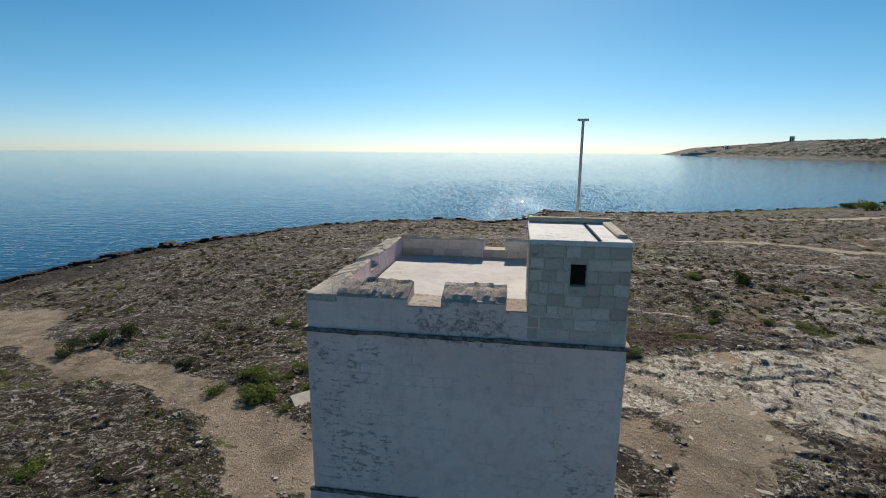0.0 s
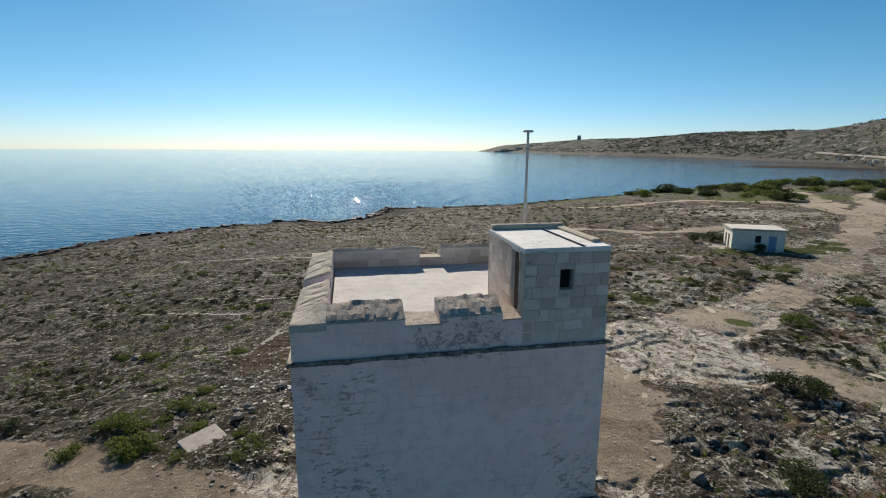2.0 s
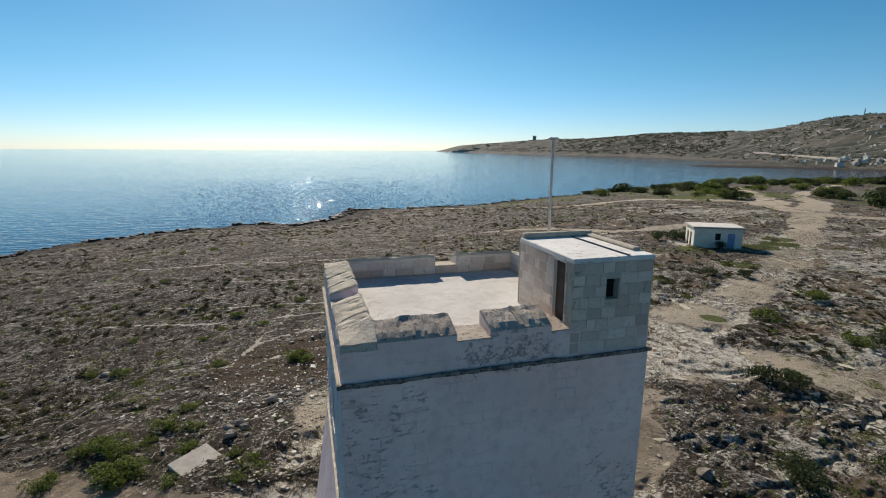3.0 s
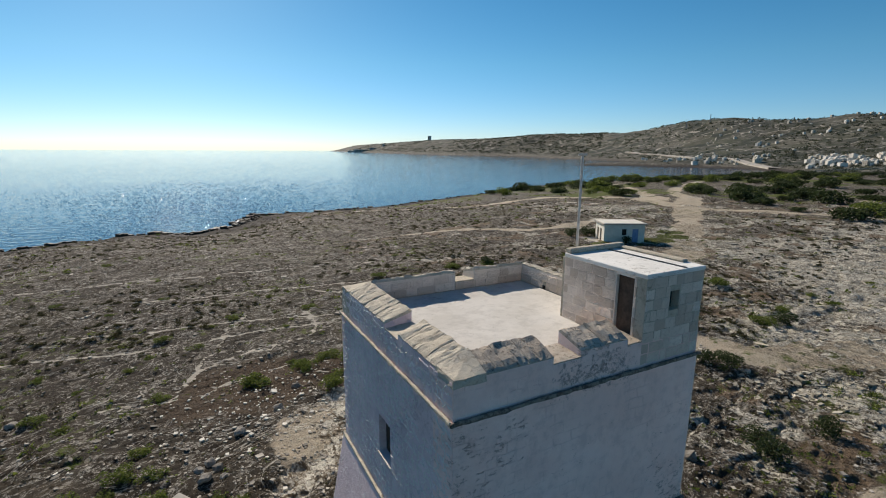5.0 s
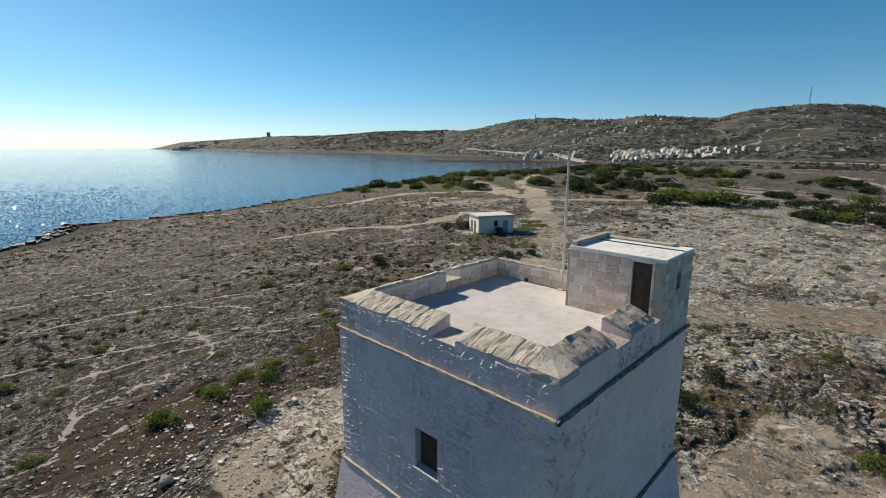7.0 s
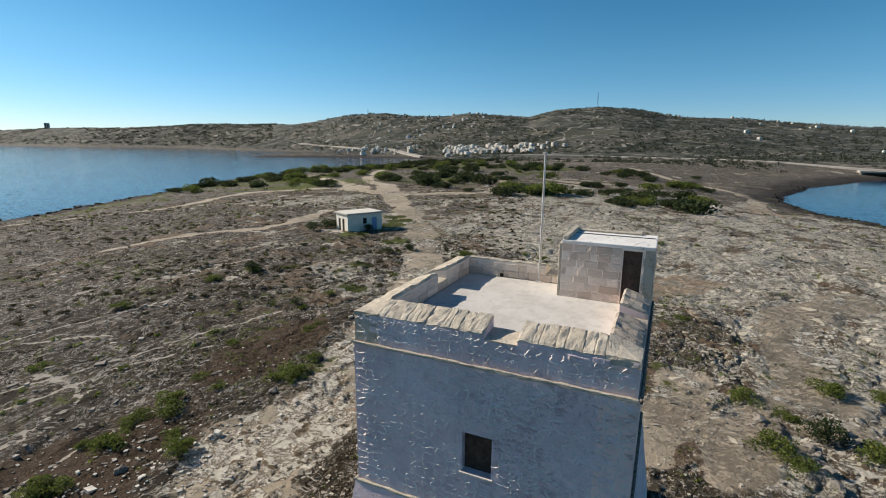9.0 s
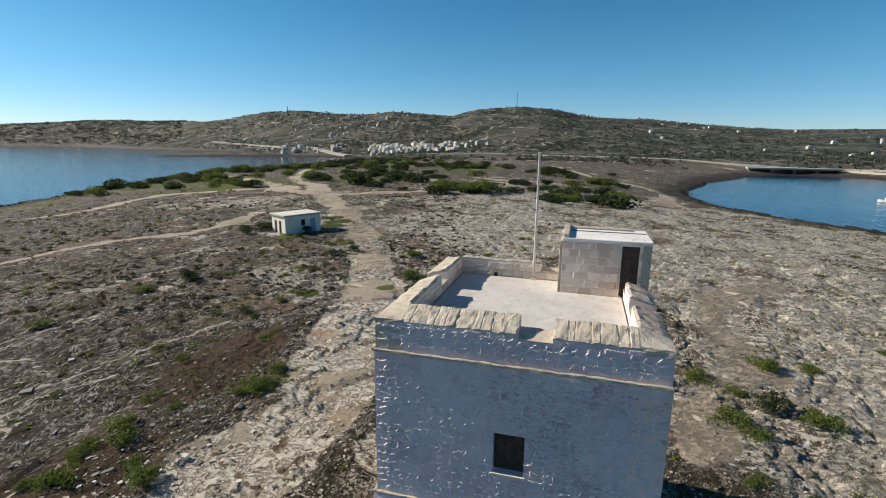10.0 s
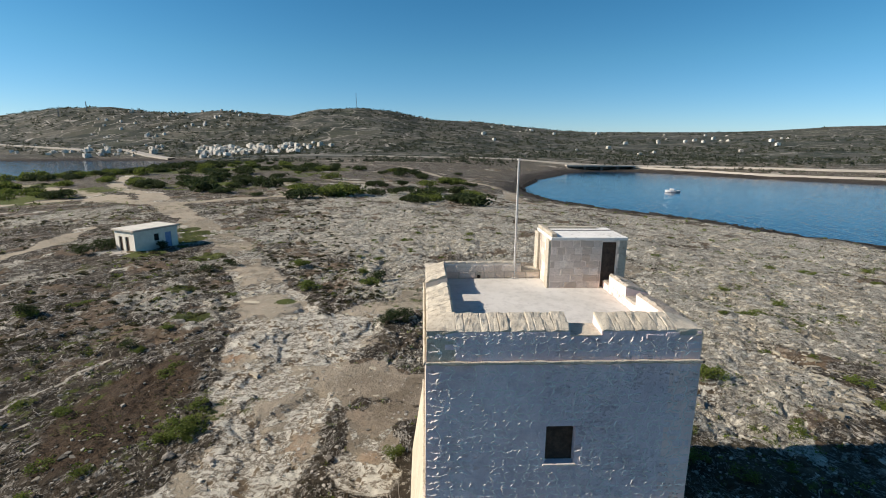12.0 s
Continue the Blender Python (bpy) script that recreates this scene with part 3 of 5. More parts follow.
def seg_dist(x, y, pts):
    """Distance to a polyline, less its half-width where one is given."""
    best = np.full(x.shape, 1e9)
    for p, q in zip(pts[:-1], pts[1:]):
        dx, dy = q[0] - p[0], q[1] - p[1]
        s = np.clip(((x - p[0]) * dx + (y - p[1]) * dy) / (dx * dx + dy * dy), 0, 1)
        d = np.hypot(x - p[0] - s * dx, y - p[1] - s * dy)
        if len(p) > 2:
            d = d - (p[2] + s * (q[2] - p[2]))
        best = np.minimum(best, d)
    return best


def shore_dist(x, y):
    """Metres inland from the waterline; negative at sea."""
    wx = x + 5 * (fbm(x, y, 0.05, 3, 91) - 0.5)
    wy = y + 5 * (fbm(x, y, 0.05, 3, 92) - 0.5)
    d2, inside = np.full(x.shape, 1e18), np.zeros(x.shape, bool)
    for p, q in zip(LAND, np.roll(LAND, -1, 0)):
        dx, dy = q - p
        s = np.clip(((wx - p[0]) * dx + (wy - p[1]) * dy) / (dx * dx + dy * dy), 0, 1)
        d2 = np.minimum(d2, (wx - p[0] - s * dx) ** 2 + (wy - p[1] - s * dy) ** 2)
        cross = ((p[1] > wy) != (q[1] > wy)) & (wx < dx * (wy - p[1]) / (dy if abs(dy) > 1e-9 else 1e-9) + p[0])
        inside ^= cross
    d = np.sqrt(d2)
    return np.where(inside, d, -d)


def survey(x, y):
    """Height and cover of the ground at arrays of places."""
    x, y = np.asarray(x, float), np.asarray(y, float)
    d = shore_dist(x, y)
    r, az = np.hypot(x, y), np.degrees(np.arctan2(x, y))
    near = 1 - smooth(r, 150, 500)
    s0 = np.clip(d / 112, 0, 1)
    z = SEA + 9.2 * (1 - (1 - s0) ** 1.6) * (0.4 + 0.6 * smooth(d, 0, 24)) + 1.05 * np.exp(-(r / 24) ** 2)
    edge = smooth(d, 0, 2.5) * (0.5 + 1.2 * fbm(x, y, 0.25, 3, 5))
    z = z + 0.8 * edge * (1 - smooth(d, 8, 40))
    # hills
    el = np.interp(az, *zip(*EL))
    rr = np.interp(az, *zip(*RIDGE))
    top = 15 + rr * np.tan(np.radians(el))
    r1 = np.interp(az, (0, 40, 60, 95, 140), (2000, 900, 560, 560, 600))
    s = np.clip((r - r1) / (rr - r1), 0, 1)
    up = (0.35 * s + 0.65 * smooth(s)) * (1 - 0.45 * smooth(r, rr * 1.02, rr * 1.9))
    hill = up * np.maximum(top, 0) * smooth(d / np.interp(az, (30, 55), (260, 420)))
    rough = fbm(x, y, 0.006, 5, 40) - 0.5
    hill = hill * (1 + 0.28 * rough * (1 - smooth(s, 0.7, 0.95)) + 0.03 * rough)
    z = z + hill
    # covers
    bare = np.full(x.shape, -9.0)
    for way in TRACKS:
        bare = np.maximum(bare, -seg_dist(x, y, way) / 1.6)
    bare = smooth(bare + 2.0 * (fbm(x, y, 0.30, 4, 11, 0.6) - 0.5), -0.6, 0.6)
    wob = 1.3 * (fbm(x, y, 0.6, 3, 21, 0.7) - 0.5) + 0.7 * (fbm(x, y, 1.9, 2, 23) - 0.5)
    seam = np.zeros(x.shape)
    for way in SEAMS:
        seam = np.maximum(seam, 1 - smooth(seg_dist(x + wob, y - wob, way), 0.05, 0.27))
    seam = seam * smooth(fbm(x, y, 0.45, 3, 25), 0.28, 0.40)
    south = smooth(6 - y + 0.25 * x, -8, 14) * smooth(x, 4, 14)
    karst = 0.14 + 0.30 * south + 0.10 * south * smooth(x, 24, 34) + 0.5 * (fbm(x, y, 0.035, 3, 31) - 0.47) + (0.75 + 0.6 * south) * (fbm(x, y, 0.13, 3, 32) - 0.5)
    karst = karst + 0.25 * smooth(x - 0.4 * y, 20, 60) * (1 - smooth(r, 110, 170))
    karst = karst + 0.2 * smooth(20 - d, 0, 12) - 0.4 * smooth(r, 150, 230)
    karst = karst + 0.10 * smooth(x, 8, 20) * smooth(y, 12, 24) + 0.22 * np.exp(-((x - 31) ** 2 + (y - 34) ** 2) / 260) + 0.2 * np.exp(-((x - 62) ** 2 + (y - 18) ** 2) / 900)
    karst = karst - 0.18 * np.exp(-((x - 17) ** 2 + (y + 2) ** 2) / 120) + 0.42 * np.exp(-((x - 20) ** 2 + (y + 20) ** 2) / 200) + 0.45 * np.exp(-((x - 10) ** 2 + (y + 14) ** 2) / 80) - 0.30 * smooth(14 - x, 0, 12) * smooth(y, 14, 24) * (1 - smooth(y, 70, 110))
    green = 0.05 + 0.40 * smooth(fbm(x, y, 0.14, 3, 57), 0.55, 0.66) * smooth(r, 8, 14) + 0.5 * smooth(r, 130, 190) * (1 - smooth(r, 330, 420)) * smooth(y - 0.1 * x, -5, 30) * smooth(fbm(x, y, 0.025, 3, 55), 0.36, 0.55)
    for gx, gy, gr in ((60, 41, 5), (66, 42, 5), (50, 42, 4), (70, 46, 4), (48, 33, 4), (24, 24, 2.5), (33, 29, 2.5), (28, 17, 1.8)):
        green = np.maximum(green, 0.75 * (1 - smooth(np.hypot(x - gx, y - gy), gr * 0.4, gr)))
    hillm = smooth(r, 420, 620) * smooth(d, 0, 60)
    shore = (1 - smooth(d + 14 * (fbm(x, y, 0.12, 3, 61) - 0.5), 9.0, 19.0))
    red = 0.25 + 0.75 * (1 - smooth(np.hypot(x - 16, y - 18.5), 2, 6)) + 0.5 * (1 - smooth(np.hypot(x - 4, y - 9), 2, 6)) + 0.5 * np.exp(-((x - 42) ** 2 + (y + 6) ** 2) / 50) + 0.9 * np.exp(-((x - 152) ** 2 + (y + 36) ** 2) / 300)
    brown = np.exp(-(((x - 10.5) / 6.0) ** 2 + ((y - 21.3) / 3.4) ** 2) ** 2) + 0.85 * np.exp(-(((x + 5) / 9) ** 2 + ((y - 20) / 6) ** 2)) + 0.25 * np.exp(-(((x - 16) / 5) ** 2 + ((y - 1) / 4) ** 2))
    # ledges: level plates with steep broken edges
    q = 6 * fbm(x * 0.85 + 0.3 * y, y - 0.2 * x, 0.30, 5, 18, 0.58)
    part_q = q - np.floor(q)
    steps = (np.floor(q) + smooth(part_q, 0.84, 1.0)) / 6
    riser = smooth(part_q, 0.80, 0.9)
    rock = 0.5 + 2.4 * (fbm(x, y, 0.15, 4, 19, 0.6) - 0.47) - 0.9 * smooth(-5 - x, 0, 4) - 0.5 * np.exp(-((x - 9) ** 2 + (y - 5.5) ** 2) / 26) - 0.5 * smooth(r, 60, 95) + 0.3 * np.exp(-((x - 15) ** 2 + (y - 13.5) ** 2) / 60) + 0.45 * np.exp(-((x - 5.5) ** 2 + (y - 12) ** 2) / 18)
    rock = np.clip(rock - 0.7 * np.exp(-((x - 41) ** 2 + (y + 5) ** 2) / 160) - 0.5 * np.exp(-((x - 12) ** 2 + (y + 8) ** 2) / 60), 0, 1)
    # relief
    lump = fbm(x, y, 0.55, 4, 3) - 0.5
    ledge = np.abs(fbm(x * 0.55 + 0.3 * y, y - 0.2 * x, 0.5, 4, 8) - 0.5) * 2
    scrub = (1 - np.maximum(bare, 0.8 * seam)) * near
    z = z + scrub * (0.5 * lump * (1 - 0.5 * np.clip(karst, 0, 1)) - 0.2 * smooth(0.16 - ledge, 0, 0.16) * np.clip(karst + 0.4, 0, 1)) - 0.10 * bare * near
    z = z + near * (0.9 * (fbm(x, y, 0.06, 3, 13) - 0.5) * smooth(r, 8, 25)) + near * (0.95 * bare * smooth(rock, 0.35, 0.6) + 0.75 * (1 - bare) * smooth(karst, 0.3, 0.6)) * (steps - 0.5)
    z = np.where(d < 0, SEA + np.maximum(-5, 0.22 * d), np.maximum(z, SEA + 0.02 * d))
    return z, {"seam": seam, "brown": brown, "rock": rock, "riser": riser, "loam": np.maximum(smooth(-4 - x, 0, 5), 0.95 * np.exp(-((x - 9) ** 2 + (y - 5) ** 2) / 34)), "bare": bare, "karst": karst, "green": green, "hill": hillm, "shore": shore * (1 - smooth(r, 900, 1500)), "red": np.clip(red, 0, 1)}, d


def level(x, y):
    return float(survey(np.array([x]), np.array([y]))[0][0])


def mesh_arrays(name, verts, faces, size):
    """A mesh from numpy arrays; every face has the same number of corners."""
    me = bpy.data.meshes.new(name)
    me.vertices.add(len(verts))
    me.vertices.foreach_set("co", np.ascontiguousarray(verts, np.float32).ravel())
    me.loops.add(len(faces) * size)
    me.loops.foreach_set("vertex_index", np.ascontiguousarray(faces, np.int32).ravel())
    me.polygons.add(len(faces))
    me.polygons.foreach_set("loop_start", np.arange(0, len(faces) * size, size, dtype=np.int32))
    me.polygons.foreach_set("use_smooth", np.zeros(len(faces), bool))
    me.update(calc_edges=True)
    return me


def build_ground():
    az = np.radians(np.concatenate([np.linspace(-105, 180, 1020), np.linspace(180, 255, 32)[1:-1]]))
    rings = [2.5]
    while rings[-1] < 4950:
        r = rings[-1]
        rings.append(r + (max(0.15, 0.0062 * r) if r < 160 else 0.0062 * r + 0.016 * (r - 160) if r < 260 else 0.0135 * r))
    rings = np.array(rings)
    a, r = np.meshgrid(az, rings)
    x, y = (r * np.sin(a)).ravel(), (r * np.cos(a)).ravel()
    z, cover, _ = survey(x, y)
    n, k = len(rings), len(az)
    i, j = np.meshgrid(np.arange(n - 1), np.arange(k), indexing="ij")
    jn = (j + 1) % k
    quads = np.stack([i * k + j, (i + 1) * k + j, (i + 1) * k + jn, i * k + jn], -1).reshape(-1, 4)[:, ::-1]
    me = mesh_arrays("ground", np.stack([x, y, z], -1), quads, 4)
    for name, values in cover.items():
        me.attributes.new(name, "FLOAT", "POINT").data.foreach_set("value", np.ascontiguousarray(values, np.float32))
    me.polygons.foreach_set("use_smooth", np.ones(len(quads), bool))
    me.materials.append(M_GROUND)
    return tagged(new("ground", me), "dry rocky headland with scrub, pale limestone and dirt tracks", "ground", kind="structure")


build_ground()


def build_sea():
    az = np.radians(np.concatenate([np.linspace(-75, 160, 561), np.linspace(160, 285, 30)[1:-1]]))
    rings = np.concatenate([[1.0, 40.0], np.arange(75, 275, 1.1), 275 * 1.045 ** np.arange(1, 66), [4960.0]])
    a, r = np.meshgrid(az, rings)
    x, y = (r * np.sin(a)).ravel(), (r * np.cos(a)).ravel()
    d = shore_dist(x, y)
    foam = smooth(d, -2.6, -0.3) * smooth(fbm(x, y, 0.06, 3, 71), 0.32, 0.5) * smooth(np.hypot(x - 5, y - 150), 170, 60)
    n, k = len(rings), len(az)
    i, j = np.meshgrid(np.arange(n - 1), np.arange(k), indexing="ij")
    jn = (j + 1) % k
    quads = np.stack([i * k + j, (i + 1) * k + j, (i + 1) * k + jn, i * k + jn], -1).reshape(-1, 4)[:, ::-1]
    me = mesh_arrays("water", np.stack([x, y, np.full(x.shape, SEA)], -1), quads, 4)
    me.attributes.new("foam", "FLOAT", "POINT").data.foreach_set("value", np.ascontiguousarray(foam, np.float32))
    me.polygons.foreach_set("use_smooth", np.ones(len(quads), bool))
    me.materials.append(M_SEA)
    return tagged(new("water", me), "calm blue sea glittering under the sun", "sea", kind="structure")


build_sea()


# ---------------------------------------------------------------- watchtower
def build_tower():
    tower = thing("watchtower", 0, 0, 0, label="square limestone coastal watchtower with crenellated parapet and roof turret", category="tower")
    # battered foot
    bm = bmesh.new()
    b, t = 4.75, 4.0
    hexa(bm, [(-b, -b, -1.2), (b, -b, -1.2), (b, b, -1.2), (-b, b, -1.2)], [(-t, -t, 4.35), (t, -t, 4.35), (t, t, 4.35), (-t, t, 4.35)])
    base = part("battered_base", bm, M_SUNSIDE, tower)
    base.data.materials.append(M_ROUGHCAST)
    # only the sunlit face takes the darkened wall colour
    for face in base.data.polygons:
        face.material_index = 0 if face.normal.y > 0.5 else 1
    h, i = 3.93, 3.05
    part("wall", boxes((-h, -h, 4.35, h, -i, 9.0)), M_PLASTER, tower, "weathered lime-plastered wall with dark stains")
    part("wall", boxes((-i, i, 4.35, h, h, 9.0)), M_SUNSIDE, tower)
    part("wall", boxes((i, -i, 4.35, h, i, 9.0)), M_PLASTER, tower)
    # the wall with the window
    wall_b = part("wall", boxes((-h, -i, 4.35, -i, -0.43, 9.0), (-h, 0.43, 4.35, -i, h, 9.0), (-h, -0.43, 4.35, -i, 0.43, 5.76), (-h, -0.43, 6.98, -i, 0.43, 9.0)),
         M_ROUGHCAST, tower, "rough rendered wall with a window")
    win = part("window", boxes((-h + 0.22, -0.43, 5.76, -h + 0.28, 0.43, 6.98)), M_WOOD, tower, "closed dark brown wooden shutter")
    part("sill", boxes((-h - 0.04, -0.5, 5.68, -h + 0.22, 0.5, 5.758), bevel=0.015), M_STONE, win)
    # string courses
    for z, o in ((9.0, 0.08), (4.38, 0.10)):
        e = h + o
        for n, s in enumerate(((-e, -e, e, -h - 0.002), (-e, h + 0.002, e, e), (-e, -h, -h - 0.002, h), (h + 0.002, -h, e, h))):
            bm = boxes((s[0], s[1], z - 0.055, s[2], s[3], z + 0.045), bevel=0.02)
            long = [e2 for e2 in bm.edges if e2.calc_length() > 2]
            bmesh.ops.subdivide_edges(bm, edges=long, cuts=40)
            for v in bm.verts:
                q = noise.noise(v.co * 1.3) * 0.014 + noise.noise(v.co * 7) * 0.028
                v.co += Vector((0.4 * q if n > 1 else 0, 0.4 * q if n < 2 else 0, q))
            # near-black along the first side, pale along the other three
            part("string_course", bm, M_NEARBLACK if n == 0 else M_COPING, tower, "projecting stone band, near-black on this side" if n == 0 else "")
    # roof
    part("roof_terrace", boxes((-i, -i, 9.2, i, i, 9.47)), M_ROOF, tower, "pale cement roof terrace")
    # parapet: low wall, merlons above
    o = 3.90
    part("parapet", boxes((-o, -o, 9.0, o, -3.1, 9.74)), M_PLASTER, tower)
    par_d = part("parapet", boxes((-o, 3.1, 9.0, o, o, 9.72)), M_COPING, tower)
    par_b = part("parapet", boxes((-o, -3.1, 9.0, -3.1, 3.1, 9.76)), M_ROUGHCAST, tower)
    par_c = part("parapet", boxes((3.1, -0.9, 9.0, o, 3.1, 9.76)), M_COPING, tower)
    rng = random.Random(4)

    def merlon(a, b, m, mat, zlow=9.95, zhigh=10.20, base=9.74, core=M_ROUGHCAST):
        """A merlon from a to b along the local x axis, the local y axis pointing inwards: a core and sloping coping stones."""
        bm = bmesh.new()
        hexa(bm, [(a, 0, base), (b, 0, base), (b, 0.8, base), (a, 0.8, base)], [(a, 0, zlow - 0.06), (b, 0, zlow - 0.06), (b, 0.8, zhigh - 0.09), (a, 0.8, zhigh - 0.09)])
        part("merlon", bm, core, tower).matrix_basis = m
        n = max(1, round((b - a) / 0.31))
        cuts = [a + (b - a) * (k + (rng.uniform(-0.36, 0.36) if 0 < k < n else 0)) / n for k in range(n + 1)]
        for u0, u1 in zip(cuts[:-1], cuts[1:]):
            tip = rng.uniform(-0.012, 0.012)
            prof = [(-0.004, zlow - 0.03), (0.05, zlow + 0.01), (0.2, zlow + 0.26 * (zhigh - zlow) + 0.02), (0.4, (zlow + zhigh) / 2 + 0.02), (0.58, zlow + 0.76 * (zhigh - zlow) + 0.012), (0.73, zhigh), (0.805, zhigh - 0.05)]
            prof = [(v, z + tip + rng.uniform(-0.012, 0.012)) for v, z in prof]
            bm = bmesh.new()
            rows = []
            w = u1 - u0
            for u, dz in [(u0 + 0.001, -0.014)] + [(u0 + f * w, 0.0) for f in (0.12, 0.3, 0.5, 0.7, 0.88)] + [(u1 - 0.001, -0.014)]:
                rows.append([bm.verts.new((u, -0.004, zlow - 0.059))] + [bm.verts.new((u, v, z + dz + 0.045 * noise.noise(Vector((u * 4.2 + b * 7, v * 4.5, z))) + 0.02 * noise.noise(Vector((u * 11, v * 11, b))))) for v, z in prof] + [bm.verts.new((u, 0.805, zhigh - 0.089))])
            for p, q in zip(rows[:-1], rows[1:]):
                for c in range(len(p) - 1):
                    bm.faces.new((p[c], q[c], q[c + 1], p[c + 1]))
            bm.faces.new(rows[0])
            bm.faces.new(rows[-1][::-1])
            bmesh.ops.recalc_face_normals(bm, faces=bm.faces)
            part("coping_stone", bm, mat, tower).matrix_basis = m

    def corner(x, y, rz):
        bm = bmesh.new()
        hexa(bm, [(0, 0, 9.74), (0.8, 0, 9.74), (0.8, 0.8, 9.74), (0, 0.8, 9.74)], [(0, 0, 9.93), (0.8, 0, 9.94), (0.8, 0.8, 10.21), (0, 0.8, 9.94)])
        bmesh.ops.triangulate(bm, faces=[f for f in bm.faces if f.normal.z > 0.5])
        bmesh.ops.subdivide_edges(bm, edges=bm.edges, cuts=2, use_grid_fill=True)
        for v in bm.verts:
            v.co += Vector((rng.uniform(-1, 1), rng.uniform(-1, 1), rng.uniform(-1, 1))) * 0.015
        ob = part("corner_stone", bm, M_COPING, tower)
        ob.matrix_basis = pose(x, y, 0, 0, 0, rz)

    A = pose(0, -o, 0)
    merlon(-3.1, -1.28, A, M_MOSSY, core=M_PLASTER)
    merlon(-0.45, 1.12, A, M_MOSSY, core=M_PLASTER)
    B = pose(-o, 0, 0, 0, 0, -90)          # local x runs along -y
    merlon(-3.1, 0.1, B, M_COPING, base=9.76)
    merlon(1.0, 3.1, B, M_COPING, base=9.76)
    D = pose(0, o, 0, 0, 0, 180)           # local x runs along -x
    merlon(-3.1, -0.9, D, M_COPING, base=9.72, core=M_STONE)
    merlon(-0.1, 3.1, D, M_COPING, base=9.72, core=M_STONE)
    C = pose(o, 0, 0, 0, 0, 90)            # local x runs along +y
    merlon(-0.1, 3.1, C, M_COPING, base=9.76, core=M_STONE)
    # worn sills of the gaps
    for m, a, b, z, mat in ((A, -1.28, -0.45, 9.745, M_MOSSY), (A, 1.12, 1.63, 9.745, M_MOSSY), (B, 0.1, 1.0, 9.765, M_COPING), (D, -0.9, -0.1, 9.725, M_COPING), (C, -0.9, -0.1, 9.765, M_COPING)):
        bm = bmesh.new()
        hexa(bm, [(a + 0.004, -0.006, z - 0.02), (b - 0.004, -0.006, z - 0.02), (b - 0.004, 0.806, z - 0.02), (a + 0.004, 0.806, z - 0.02)],
             [(a + 0.004, -0.006, z + 0.01), (b - 0.004, -0.006, z + 0.015), (b - 0.004, 0.806, z + 0.06), (a + 0.004, 0.806, z + 0.07)])
        bmesh.ops.subdivide_edges(bm, edges=bm.edges, cuts=3, use_grid_fill=True)
        for v in bm.verts:
            v.co.z += 0.02 * noise.noise(v.co * 4)
        part("sill_stone", bm, mat, tower).matrix_basis = m
    corner(-o, -o, 0)
    corner(-o, o, -90)
    corner(o, o, 180)
    # turret
    x0, x1, y0, y1, z1 = 1.63, 3.88, -3.90, -0.93, 11.38
    w = 0.30
    t_front = part("turret_wall", boxes((x0, y0, 9.74, 2.56, y0 + w, z1), (2.92, y0, 9.74, x1, y0 + w, z1), (2.56, y0, 9.74, 2.92, y0 + w, 10.42), (2.56, y0, 10.95, 2.92, y0 + w, z1)), M_COPING, tower, "turret wall of squared limestone blocks")
    part("turret_wall", boxes((x1 - w, y0 + w, 9.0, x1, y1 - w, z1)), M_STONE, tower)
    t_back = part("turret_wall", boxes((x0, y1 - w, 9.47, x1, y1, z1)), M_STONE, tower)
    t_side = part("turret_wall", boxes((x0, y0 + w, 9.47, x0 + w, -3.52, z1), (x0, -2.94, 9.47, x0 + w, y1 - w, z1), (x0, -3.52, 11.31, x0 + w, -2.94, z1)), M_STONE, tower)
    part("pier", boxes((3.30, y1 + 0.002, 9.47, x1, y1 + 0.12, z1), bevel=0.015), M_COPING, tower)
    part("pier", boxes((x0, y1 + 0.002, 9.47, x0 + 0.4, y1 + 0.10, z1), bevel=0.015), M_COPING, tower)
    # dark plug on the wall, in place of the shade inside a hole
    part("drain_hole", boxes((3.06, 1.60, 9.475, 3.075, 1.74, 9.62)), M_HOLE, tower, "dark plug standing for a small drain hole")
    part("turret_roof", boxes((x0 - 0.02, y0 - 0.02, z1, x1 + 0.02, y1 + 0.02, z1 + 0.12), bevel=0.02), M_TURRETROOF, tower, "flat whitish turret roof")
    part("roof_seam", boxes((x1 - 0.75, y0 + 0.05, z1 + 0.121, x1 - 0.66, y1 - 0.24, z1 + 0.135)), M_NEARBLACK, tower, "dark joint across the roof")
    part("roof_rim", boxes((x0, y1 - 0.22, z1 + 0.12, x1, y1, z1 + 0.27), (x1 - 0.25, y0 + 0.5, z1 + 0.12, x1, y1 - 0.22, z1 + 0.2), bevel=0.03), M_COPING, tower)
    part("door", boxes((x0 + 0.10, -3.52, 9.50, x0 + 0.15, -2.94, 11.31)), M_WOOD, tower, "tall narrow dark brown wooden door")
    # near-black panel, in place of the unlit room behind the opening
    part("turret_window", boxes((2.56, y0 + 0.22, 10.42, 2.92, y0 + 0.26, 10.95)), M_HOLE, tower, "small dark window opening")
    return dict(front=t_front, back=t_back, side=t_side, wall_b=wall_b, par_b=par_b, par_c=par_c, par_d=par_d)


TOWER = build_tower()

pole = thing("flagpole", 3.12, 0.16, 9.47, label="slim pale grey steel flagpole standing on the tower roof", category="flagpole")
part("shaft", rod(bmesh.new(), 0, 0, 0.0, 4.88, 0.05, 0.04), M_POLE, pole)
bm = boxes((-0.16, -0.05, 4.88, 0.16, 0.05, 4.95), bevel=0.012)
part("cap", bm, M_POLE, pole, "flat cross cap")
part("foot_plate", boxes((-0.14, -0.14, 0.0, 0.14, 0.14, 0.03), bevel=0.008), M_POLE, pole)

